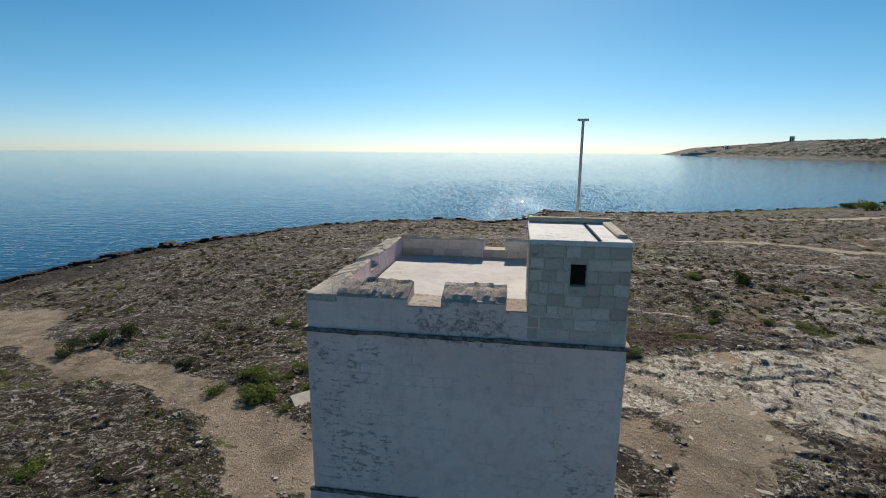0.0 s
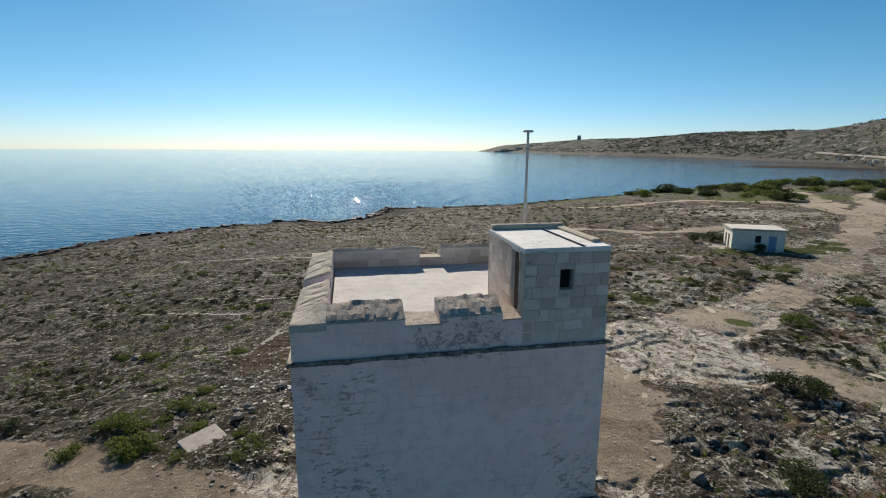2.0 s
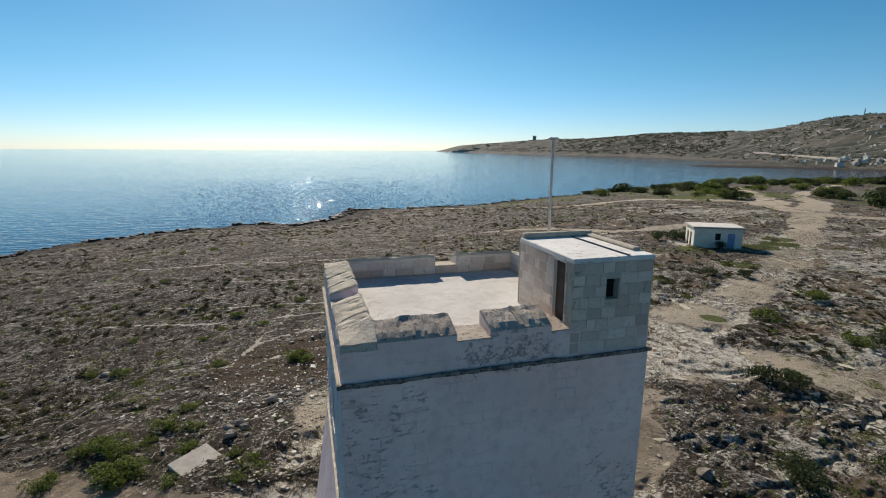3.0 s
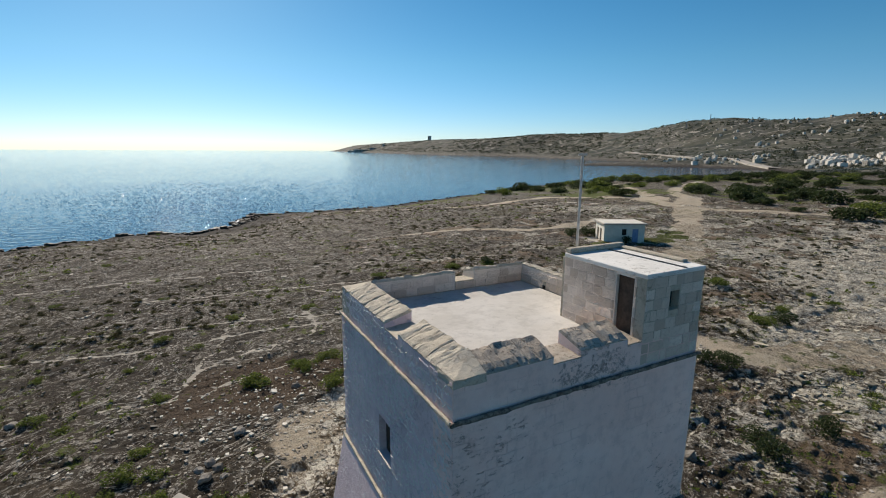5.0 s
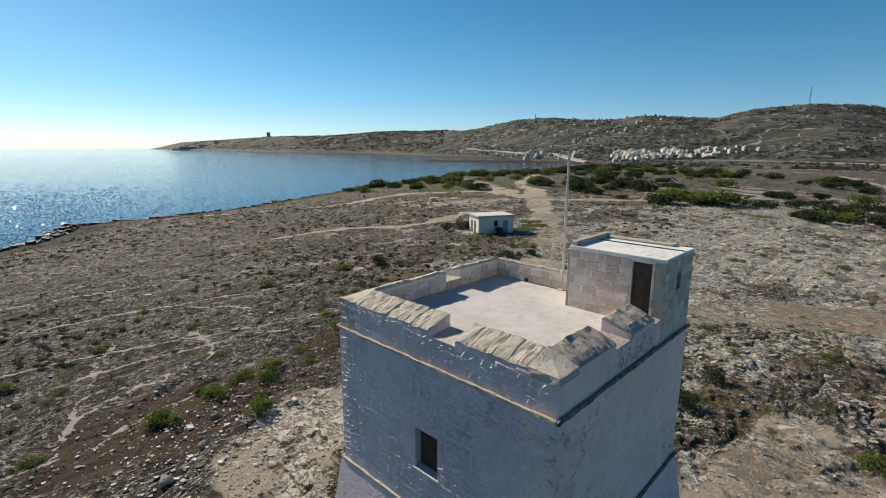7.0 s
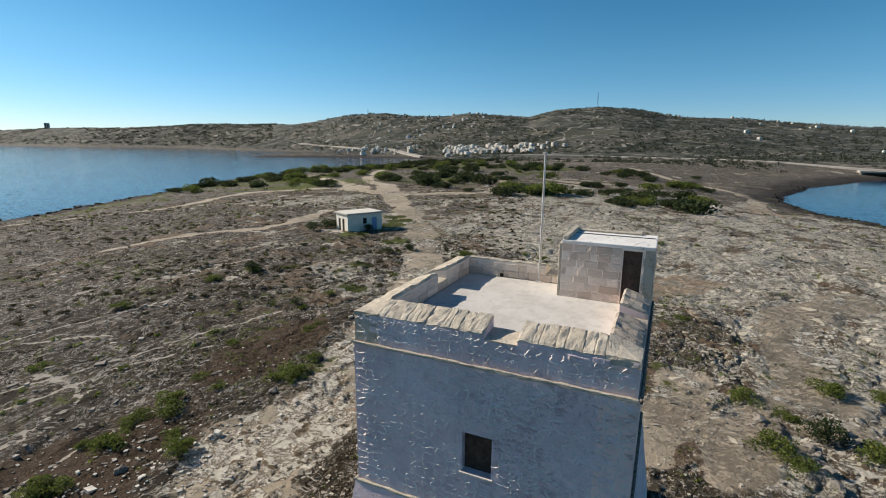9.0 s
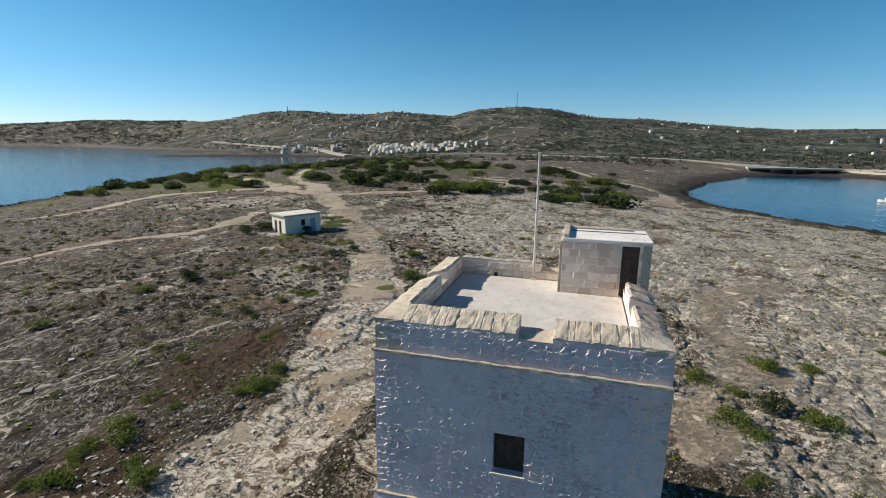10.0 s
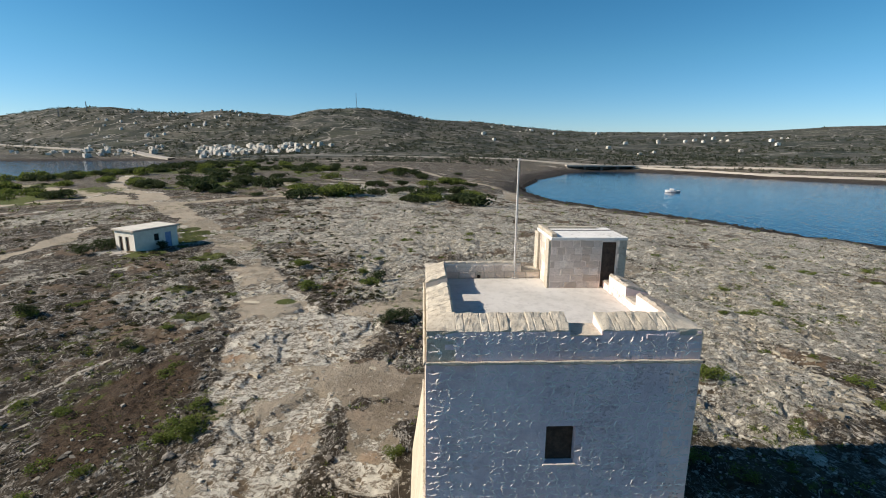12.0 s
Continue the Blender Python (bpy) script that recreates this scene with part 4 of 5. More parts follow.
# ---------------------------------------------------------------- hut
hut = thing("utility_hut", 55.0, 44.4, level(55, 44.4) - 0.05, -27, "small flat-roofed cream plastered hut beside the track", "hut")
part("wall", boxes((-3.3, -2.1, -0.8, -0.4, -1.85, 3.0), (0.35, -2.1, -0.8, 1.3, -1.85, 3.0), (2.3, -2.1, -0.8, 3.3, -1.85, 3.0), (-0.4, -2.1, -0.8, 0.35, -1.85, 1.3), (-0.4, -2.1, 2.3, 0.35, -1.85, 3.0), (1.3, -2.1, 2.3, 2.3, -1.85, 3.0)), M_HUT, hut)
part("wall", boxes((-3.3, 1.85, -0.8, 3.3, 2.1, 3.0)), M_HUT, hut)
part("wall", boxes((3.05, -1.85, -0.8, 3.3, 1.85, 3.0)), M_HUT, hut)
part("wall", boxes((-3.3, -1.85, -0.8, -3.05, -0.9, 3.0), (-3.3, -0.1, -0.8, -3.05, 0.5, 3.0), (-3.3, 1.3, -0.8, -3.05, 1.85, 3.0), (-3.3, -0.9, 2.2, -3.05, -0.1, 3.0), (-3.3, 0.5, 2.2, -3.05, 1.3, 3.0)), M_HUT, hut)
part("roof", boxes((-3.6, -2.4, 3.0, 3.6, 2.4, 3.22), bevel=0.02), M_CONCRETE, hut, "flat concrete roof slab")
for n in range(2):
    part("roof_sheet", boxes((-3.4 + 3.42 * n, -2.3, 3.225, -0.02 + 3.42 * n, 2.3, 3.27), bevel=0.01), M_HUT, hut, "pale roofing sheet")
for y0 in (-0.9, 0.5):
    part("door", boxes((-3.15, y0, 0.0, -3.1, y0 + 0.8, 2.2)), M_WOOD, hut)
part("window", boxes((-0.4, -2.0, 1.3, 0.35, -1.95, 2.3)), M_HOLE, hut)
part("side_door", boxes((1.3, -2.0, -0.1, 2.3, -1.95, 2.3)), M_BLUE, hut, "faded blue door")
ter = tagged(part("terrace_slab", boxes((-2.6, -2.3, -0.8, 0, 2.8, 0.12), bevel=0.03), M_CONCRETE), "pale concrete terrace beside the hut", "slab")
ter.matrix_basis = pose(55.0 - 3.34 * math.cos(radians(-27)), 44.4 - 3.34 * math.sin(radians(-27)), level(52, 45.8) + 0.08, 0, 0, -27)

# ---------------------------------------------------------------- ground cover
nrng = np.random.default_rng(7)


def spread(n, r0, r1, a0=-104, a1=178, power=1.0):
    """Places scattered round the tower, thinning out with the distance."""
    u = nrng.random(n) ** power
    r = r0 * (r1 / r0) ** u
    a = np.radians(nrng.uniform(a0, a1, n))
    return r * np.sin(a), r * np.cos(a)


def tuft_mesh(name, x, y, z, size, blades, flat=0.6, blade=0.24):
    """Low tufts of crossing blades at the given places."""
    n = len(x)
    u = nrng.normal(size=(n, blades, 3))
    u[..., 2] = np.abs(u[..., 2]) * flat
    u /= np.linalg.norm(u, axis=-1, keepdims=True)
    c = np.stack([x, y, z], -1)[:, None] + u * (size[:, None, None] * nrng.uniform(0.25, 0.95, (n, blades, 1))) * np.array([1, 1, flat])
    t = nrng.normal(size=(n, blades, 3, 3)) * size[:, None, None, None] * blade
    v = (c[:, :, None] + t).reshape(-1, 3)
    return mesh_arrays(name, v, np.arange(len(v)).reshape(-1, 3), 3)


def stone_mesh(name, x, y, z, size):
    n = len(x)
    cube = np.array([(a, b, c) for a in (-1, 1) for b in (-1, 1) for c in (-1, 1)], float)
    faces = np.array([(0, 1, 3, 2), (4, 6, 7, 5), (0, 4, 5, 1), (2, 3, 7, 6), (0, 2, 6, 4), (1, 5, 7, 3)])
    v = cube[None] * nrng.uniform(0.55, 1.0, (n, 8, 3)) * nrng.uniform(0.6, 1.3, (n, 1, 3)) * np.array([1, 1, 0.6])
    a = nrng.uniform(0, 6.28, n)
    ca, sa = np.cos(a)[:, None], np.sin(a)[:, None]
    v = np.stack([v[..., 0] * ca - v[..., 1] * sa, v[..., 0] * sa + v[..., 1] * ca, v[..., 2]], -1) * size[:, None, None]
    v = v + np.stack([x, y, z], -1)[:, None]
    f = (np.arange(n)[:, None, None] * 8 + faces[None]).reshape(-1, 4)
    return mesh_arrays(name, v.reshape(-1, 3), f, 4)


def stuff(name, me, material, label, category):
    me.materials.append(material)
    return tagged(new(name, me), label, category, kind="stuff")


def cover_tufts(n, r0, r1, blades, size, grow, material, name, label, want, flat=0.6):
    x, y = spread(n, r0, r1)
    z, cov, d = survey(x, y)
    keep = (d > 5) & (nrng.random(n) < want(cov, x, y, d)) & (np.maximum(np.abs(x), np.abs(y)) > 5.3)
    x, y, z = x[keep], y[keep], z[keep]
    s = (size + grow * np.hypot(x, y)) * nrng.uniform(0.5, 1.4, len(x))
    stuff(name, tuft_mesh(name, x, y, z - 0.02, s, blades, flat), material, label, "scrub")


def open_scrub(cov, x, y, d):
    patch = smooth(fbm(x, y, 0.16, 3, 77), 0.36, 0.6)
    return np.clip(1 - 1.6 * cov["bare"] - 1.2 * cov["seam"], 0, 1) * np.clip(1.3 - 1.3 * cov["karst"], 0.06, 1) * (0.2 + 0.8 * patch)


def green_spots(cov, x, y, d):
    return np.clip(1 - 1.6 * cov["bare"], 0, 1) * np.clip(0.05 + 1.4 * cov["green"] + 0.5 * smooth(fbm(x, y, 0.09, 3, 78), 0.6, 0.72), 0, 1)


cover_tufts(64000, 7, 150, 9, 0.085, 0.0028, M_HEATH, "dry_heath", "low dry brown heath among the rocks", open_scrub)
cover_tufts(22000, 7, 180, 8, 0.11, 0.0036, M_OLIVE, "olive_scrub", "low olive-green scrub between stones", lambda c, x, y, d: open_scrub(c, x, y, d) * (0.35 + 0.65 * smooth(fbm(x, y, 0.08, 3, 79), 0.45, 0.6)))
cover_tufts(12000, 8, 260, 12, 0.15, 0.0040, M_LEAF, "green_growth", "patches of fresh green ground plants", green_spots)

x, y = spread(38000, 7, 130)
z, cov, d = survey(x, y)
rub = np.exp(-((x + 4) ** 2 + (y - 16) ** 2) / 60)
keep = (d > 0) & (nrng.random(len(x)) < np.clip(0.22 - 0.18 * cov["bare"] + 0.25 * cov["karst"] * smooth(fbm(x, y, 0.2, 3, 83), 0.42, 0.6) + 0.6 * rub, 0, 1)) & (np.maximum(np.abs(x), np.abs(y)) > 5.2)
x, y, z = x[keep], y[keep], z[keep]
stuff("loose_stones", stone_mesh("loose_stones", x, y, z + 0.01, (0.035 + 0.0010 * np.hypot(x, y)) * nrng.lognormal(0, 0.45, len(x))), M_RUBBLE, "loose grey limestone fragments on the ground", "stones")


x, y = nrng.normal(-4.5, 3.4, 190), nrng.normal(16.0, 2.6, 190)
keep = np.maximum(np.abs(x), np.abs(y)) > 5.6
x, y = x[keep], y[keep]
stuff("white_rubble", stone_mesh("white_rubble", x, y, survey(x, y)[0] + 0.03, 0.06 * nrng.lognormal(0, 0.45, len(x))), M_HUT, "scattered white broken stones on brown earth", "stones")


def plate_mesh(name, x, y, z, size, rise, turn, long):
    """Flat uneven plates of rock with broken outlines, sunk into the ground."""
    n, k = len(x), 9
    a = np.linspace(0, 2 * np.pi, k, endpoint=False)[None] + nrng.uniform(-0.25, 0.25, (n, k))
    rad = size[:, None] * nrng.uniform(0.55, 1.15, (n, k))
    px, py = rad * np.cos(a) * long, rad * np.sin(a)
    ca, sa = np.cos(turn)[:, None], np.sin(turn)[:, None]
    px, py = px * ca - py * sa, px * sa + py * ca
    tilt = nrng.normal(0, 0.07, (n, 2))
    top = rise[:, None] * nrng.uniform(0.6, 1.2, (n, k)) + 0.4 * px * tilt[:, :1] + py * tilt[:, 1:]
    c = np.stack([x, y, z], -1)[:, None]
    v = np.concatenate([np.stack([np.zeros(n), np.zeros(n), rise * 1.05], -1)[:, None], np.stack([px, py, top], -1), np.stack([px * 0.9, py * 0.9, top - 0.45], -1)], 1) + c
    i = np.arange(k)
    j = (i + 1) % k
    f = np.concatenate([np.stack([0 * i, 1 + i, 1 + j], -1), np.stack([1 + i, 1 + k + i, 1 + j], -1), np.stack([1 + j, 1 + k + i, 1 + k + j], -1)])
    f = (np.arange(n)[:, None, None] * (2 * k + 1) + f[None]).reshape(-1, 3)
    return mesh_arrays(name, v.reshape(-1, 3), f, 3)


def lay_plates(n, r0, r1, a0, a1, want, size, grow, rise, aim, long, material, label):
    x, y = spread(n, r0, r1, a0, a1)
    z, cov, d = survey(x, y)
    keep = (d > 4) & (nrng.random(n) < want(cov, x, y)) & (np.maximum(np.abs(x), np.abs(y)) > 5.6) & (np.hypot(x - 54.5, y - 44.8) > 6)
    x, y, z = x[keep], y[keep], z[keep]
    n = len(x)
    s = (size + grow * np.hypot(x, y)) * np.minimum(nrng.lognormal(0, 0.5, n), 1.9)
    stuff("rock_ledges", plate_mesh("rock_ledges", x, y, z, s, rise * nrng.uniform(0.4, 1.5, n), radians(aim) + nrng.normal(0, 0.7, n), long), material, label, "rocks")


lay_plates(9000, 20, 130, 62, 178, lambda c, x, y: np.clip(1 - 2 * c["bare"], 0, 1) * smooth(c["karst"], 0.18, 0.6) * (0.12 + 0.88 * smooth(fbm(x, y, 0.22, 3, 86), 0.44, 0.58)), 0.055, 0.0021, 0.035, 30, 2.0, M_LEDGE, "broken pale limestone ledges among the scrub")
lay_plates(420, 9, 70, 40, 130, lambda c, x, y: c["bare"] * (1 - c["loam"]) * smooth(fbm(x, y, 0.2, 3, 87), 0.46, 0.60), 0.10, 0.004, 0.014, 35, 2.4, M_FLAG, "flat worn limestone ledges in the track")
lay_plates(9000, 9, 120, -100, 66, lambda c, x, y: np.clip(1 - 2 * c["bare"], 0, 1) * (1 - 0.6 * c["loam"]) * np.clip(0.9 * c["seam"] + 0.5 * smooth(fbm(x * 0.6 + 0.2 * y, y, 0.3, 3, 89), 0.52, 0.64), 0, 1), 0.045, 0.0017, 0.03, -20, 1.9, M_GREYLEDGE, "low grey limestone ledges among dry scrub")


# ---------------------------------------------------------------- sun-glint facets on the sea
# tilted facets added only about the sun's bearing, to mirror it as glints
def build_glint_facets():
    n = 60000
    x, y = spread(n, 100, 420, -18, 22)
    away = (np.degrees(np.arctan2(x, y)) - 1) / 8
    keep = (shore_dist(x, y) < -0.8) & (nrng.random(n) < 0.55 * np.exp(-0.5 * away ** 2) * (1 - smooth(np.hypot(x, y), 170, 420)))
    x, y = x[keep], y[keep]
    n, r = len(x), np.hypot(x, y)
    half = np.stack([0.0011 * r * nrng.uniform(0.5, 1.6, n), 0.0013 * r * nrng.uniform(0.4, 1.2, n)], -1)
    slope = np.stack([nrng.normal(0, 0.09, n), nrng.normal(0.13, 0.08, n)], -1)
    turn = nrng.normal(0, 0.35, n)
    corner = np.array([(-1, -1), (1, -1), (1, 1), (-1, 1)], float)[None] * half[:, None]
    cx = corner[..., 0] * np.cos(turn)[:, None] - corner[..., 1] * np.sin(turn)[:, None]
    cy = corner[..., 0] * np.sin(turn)[:, None] + corner[..., 1] * np.cos(turn)[:, None]
    cz = cx * slope[:, :1] + cy * slope[:, 1:]
    v = np.stack([x[:, None] + cx, y[:, None] + cy, SEA + 0.02 + cz - 0.25 * np.abs(cz).max(1)[:, None]], -1).reshape(-1, 3)
    stuff("wavelets", mesh_arrays("wavelets", v, np.arange(len(v)).reshape(-1, 4), 4), M_GLINT, "tilted water facets added to mirror sun glints on the sea", "waves")


build_glint_facets()

# jagged dark rocks along the waterline
x, y = spread(110000, 60, 330, -80, 130)
d = shore_dist(x, y)
keep = (d > -1.2 + 2 * (fbm(x, y, 0.3, 2, 64) - 0.5)) & (d < 4.5 + 7 * (fbm(x, y, 0.09, 3, 63) - 0.5))
x, y, d = x[keep], y[keep], d[keep]
z = survey(x, y)[0]
stuff("shore_rocks", stone_mesh("shore_rocks", x, y, np.maximum(z, SEA - 0.2) + 0.15, 0.6 * nrng.lognormal(-0.35, 0.45, len(x)) * (0.5 + 0.5 * smooth(x, 150, 60))), M_BLACKROCK, "jagged dark rocks along the water's edge", "rocks")


# ---------------------------------------------------------------- shrubs
def foliage_bm(rx, rz, leaves, leaf, seed, clumps=9):
    """Leaves gathered in clumps over an uneven dome."""
    rg = random.Random(seed)
    bm = bmesh.new()
    cs = []
    for _ in range(clumps):
        a, q = rg.uniform(0, 6.283), math.sqrt(rg.random()) * 0.75
        cs.append((rx * q * math.cos(a), rx * q * math.sin(a) * rg.uniform(0.7, 1), rz * rg.uniform(0.35, 0.8) * (1 - 0.5 * q * q), rg.uniform(0.28, 0.5)))
    for k in range(leaves):
        cx, cy, cz, cr = cs[k % clumps]
        u = Vector((rg.gauss(0, 1), rg.gauss(0, 1), rg.gauss(0.25, 1))).normalized() * rg.uniform(0.6, 1.05)
        p = Vector((cx + u.x * cr * rx, cy + u.y * cr * rx, max(0.03, cz + u.z * cr * rz * 0.9)))
        s = leaf * rg.uniform(0.6, 1.4)
        e = Vector((rg.gauss(0, 1), rg.gauss(0, 1), rg.gauss(0, 0.7))).normalized()
        f = e.cross(Vector((rg.gauss(0, 1), rg.gauss(0, 1), rg.gauss(0, 1)))).normalized()
        vs = [bm.verts.new(p + e * s), bm.verts.new(p + f * s * 0.45), bm.verts.new(p - e * s * 0.8), bm.verts.new(p - f * s * 0.45)]
        bm.faces.new(vs)
    return bm


def stems_bm(rx, rz, seed):
    rg = random.Random(seed)
    bm = bmesh.new()
    for _ in range(6):
        a, lean = rg.uniform(0, 6.283), rg.uniform(0.2, 0.8)
        top = Vector((math.cos(a) * rx * lean * 0.8, math.sin(a) * rx * lean * 0.8, rz * 0.75))
        m = Matrix.Translation(top / 2) @ top.to_track_quat("Z", "Y").to_matrix().to_4x4()
        bmesh.ops.create_cone(bm, cap_ends=True, segments=5, radius1=0.035 * rz + 0.01, radius2=0.008, depth=top.length, matrix=m)
    return bm


def shrub(rx, rz, leaves, leaf, seed, mat, label, group, name="shrub", category="shrub"):
    s = thing(name, 0, 0, -60, 0, label, category, group)
    part("trunk", stems_bm(rx, rz, seed), M_BARK, s)
    part("foliage", foliage_bm(rx, rz, leaves, leaf, seed), mat, s)
    return s


def plant(kinds, places, jitter=0.25, seed=3):
    rg = random.Random(seed)
    xs, ys = np.array([p[0] for p in places], float), np.array([p[1] for p in places], float)
    zs = survey(xs, ys)[0]
    for n, (px, py, pz) in enumerate(zip(xs, ys, zs)):
        src = kinds[n % len(kinds)]
        k = (places[n][2] if len(places[n]) > 2 else 1.0) * rg.uniform(1 - jitter, 1 + jitter)
        m = pose(px, py, float(pz) - 0.04, 0, 0, rg.uniform(0, 360))
        if n < len(kinds):
            ob = src
            ob.matrix_basis = m
        else:
            ob = copy_thing(src, m)
        ob.scale = (k, k, k * rg.uniform(0.8, 1.15))


GREEN = "bright green low shrub growing among dry scrub"
greens = [shrub(0.95, 0.55, 1150, 0.06, 10 + k, M_LEAF, GREEN, "green shrubs near the tower") for k in range(4)]
plant(greens, [(0.2, 21.7, 0.9), (-0.6, 21.7, 0.8), (-2.5, 21.8, 1.0), (-0.9, 17.1, 0.7), (7.0, 16.2, 0.7), (6.1, 16.1, 0.6), (9.1, 24.4, 0.6), (3.5, 28.3, 0.6), (17.1, 24.6, 0.7), (-2.1, 20.6), (-5.3, 19.7), (-1.2, 16.6, 0.8), (1.1, 20.6), (-15.7, 11.9), (-19.8, 24.3, 0.7), (-12.3, 13), (-11.5, 15.3, 0.7), (-14.7, 11.5), (-12.9, 8.9, 1.1),
               (-13.6, 9.4), (-16.7, 10, 0.8), (-20.2, 1.6), (-17.7, 23.3, 0.8), (7, 16.7), (6.4, 17.3, 0.8), (9.5, 24.8, 0.8), (4.3, 5.4, 0.6), (11.4, -14.3), (10.4, -9.8, 1.3), (9.3, -10.6, 1.2),
               (14.3, -11.1, 0.8), (18.6, -13.9), (15.2, -9.2, 0.9), (20.1, -16.9, 0.7), (-5.6, 20.3), (1.9, 21.5), (-2.2, 21, 0.9), (20.5, 40.1, 1.2), (24.8, 38.4, 1.4), (11, 40.2), (32.4, 15.9, 1.3), (33.7, 9.7, 1.4), (39.6, 11, 1.3), (42.2, 19.2, 1.2)])
sx, sy = spread(420, 9, 85, -60, 170)
cov, sd = survey(sx, sy)[1:]
ok = (cov["bare"] < 0.15) & (sd > 12) & (fbm(sx, sy, 0.07, 3, 93) > 0.47) & (np.hypot(sx, sy) > 9)
lows = [shrub(0.75, 0.32, 700, 0.05, 50 + k, M_LEAF, "low yellow-green cushion plant between pale rocks", "green cushions round the tower", "cushion_plant", "plant") for k in range(3)]
plant(lows, [(float(u), float(v), 0.7 + 0.006 * math.hypot(u, v)) for u, v in zip(sx[ok], sy[ok])][:110], 0.35, 5)
DARK = "dark evergreen shrub with dense small leaves"
darks = [shrub(1.0, 0.8, 1150, 0.06, 30 + k, M_LEAF_DARK, DARK, "dark shrubs near the tower") for k in range(3)]
plant(darks, [(22.6, 5.7, 1.4), (21.6, 7.0, 1.2), (23.6, 6.8, 1.1), (15.5, -0.2, 1.1), (14.6, -1.2, 1), (19.5, -1.4, 1.2), (-21.6, 14.3, 0.6), (-20.3, 5.8, 0.5), (24.7, 38.6, 1.3), (-34, 16.8, 1.2), (-33, 18.5, 1.3), (-31.5, 20, 1.2), (-36, 11, 1.2),
              (-35, 9.5, 1.2), (-38, 9, 1.1), (-33.2, 15.4, 0.8), (53.6, 41.6, 1.3), (52.5, 49.6, 1.6), (50.5, 50.8, 1.5), (54.4, 49.2, 1.4), (12.3, -12.5, 1.2), (40, 29.6, 1.2), (43.3, 27.9), (36, 8.9, 1.3), (17.5, 25.6, 0.8)])
x, y = spread(4600, 24, 150, -60, 75)
z, cov, d = survey(x, y)
keep = (cov["bare"] < 0.2) & (d > 8) & (nrng.random(len(x)) < smooth(fbm(x, y, 0.05, 3, 88), 0.46, 0.62) + 0.8 * smooth(d, 14, 24) * (1 - smooth(d, 34, 52)))
x, y, z = x[keep], y[keep], z[keep]
stuff("heath_cushions", tuft_mesh("heath_cushions", x, y, z, nrng.uniform(0.16, 0.36, len(x)) * (0.8 + 0.009 * np.hypot(x, y)), 90, 0.6, 0.15), M_OLIVE, "low rounded dark heath cushions on stony ground", "scrub")

# bigger shrubs and small trees where the headland joins the mainland
LENT = "broad dark green lentisk shrub beside the tracks"
lents = [shrub(3.2, 1.9, 800, 0.26, 70 + k, M_LEAF if k == 0 else M_LEAF_DARK, LENT, "shrubs along the tracks", "lentisk_bush", "bush") for k in range(4)]
spots = [(358, 216, 1.3), (244, 124, 1.4), (351, 129, 1.3), (250, 68, 1.5), (200, 44, 1.2), (178, 25, 1), (122, 31, 1), (178, 59, 1), (171, 116, 1.1), (212, 173, 1.3), (161, 71, 1), (210, 95, 1.2), (189, 13, 1)]
for k in range(760):
    a, b = nrng.uniform(115, 360), nrng.uniform(-20, 215)
    spots.append((a, b, nrng.uniform(0.8, 1.7)))
sx, sy = np.array([s[0] for s in spots]), np.array([s[1] for s in spots])
cov, sd = survey(sx, sy)[1:]
thick = fbm(sx, sy, 0.025, 3, 55)
spots = [s for k, s in enumerate(spots) if sd[k] > 14 and cov["bare"][k] < 0.25 and (k < 13 or thick[k] + 0.0012 * (s[1] - 60) > 0.41)]
plant(lents, spots[:300])

# ---------------------------------------------------------------- woods on the hills
x, y = spread(26000, 400, 2100, 41, 150, 0.9)
z, cov, d = survey(x, y)
keep = (d > 25) & (nrng.random(len(x)) < smooth(fbm(x, y, 0.008, 4, 44), 0.36, 0.58) * np.interp(np.degrees(np.arctan2(x, y)), (84, 94), (1.0, 0.5)))
x, y, z = x[keep], y[keep], z[keep]
stuff("hill_woods", tuft_mesh("hill_woods", x, y, z, nrng.uniform(1.7, 3.9, len(x)) * (0.8 + np.hypot(x, y) / 1800), 12, 0.7), M_MAQUIS, "distant dark trees and maquis on the hillsides", "trees")


x, y = spread(9000, 1500, 3700, 15, 46)
z, cov, d = survey(x, y)
keep = (d > 40) & (nrng.random(len(x)) < smooth(fbm(x, y, 0.005, 4, 45), 0.34, 0.55))
x, y, z = x[keep], y[keep], z[keep]
stuff("headland_scrub", tuft_mesh("headland_scrub", x, y, z, nrng.uniform(4.0, 9.0, len(x)), 12, 0.5), M_MAQUIS, "dark scrub on the distant headland", "scrub")


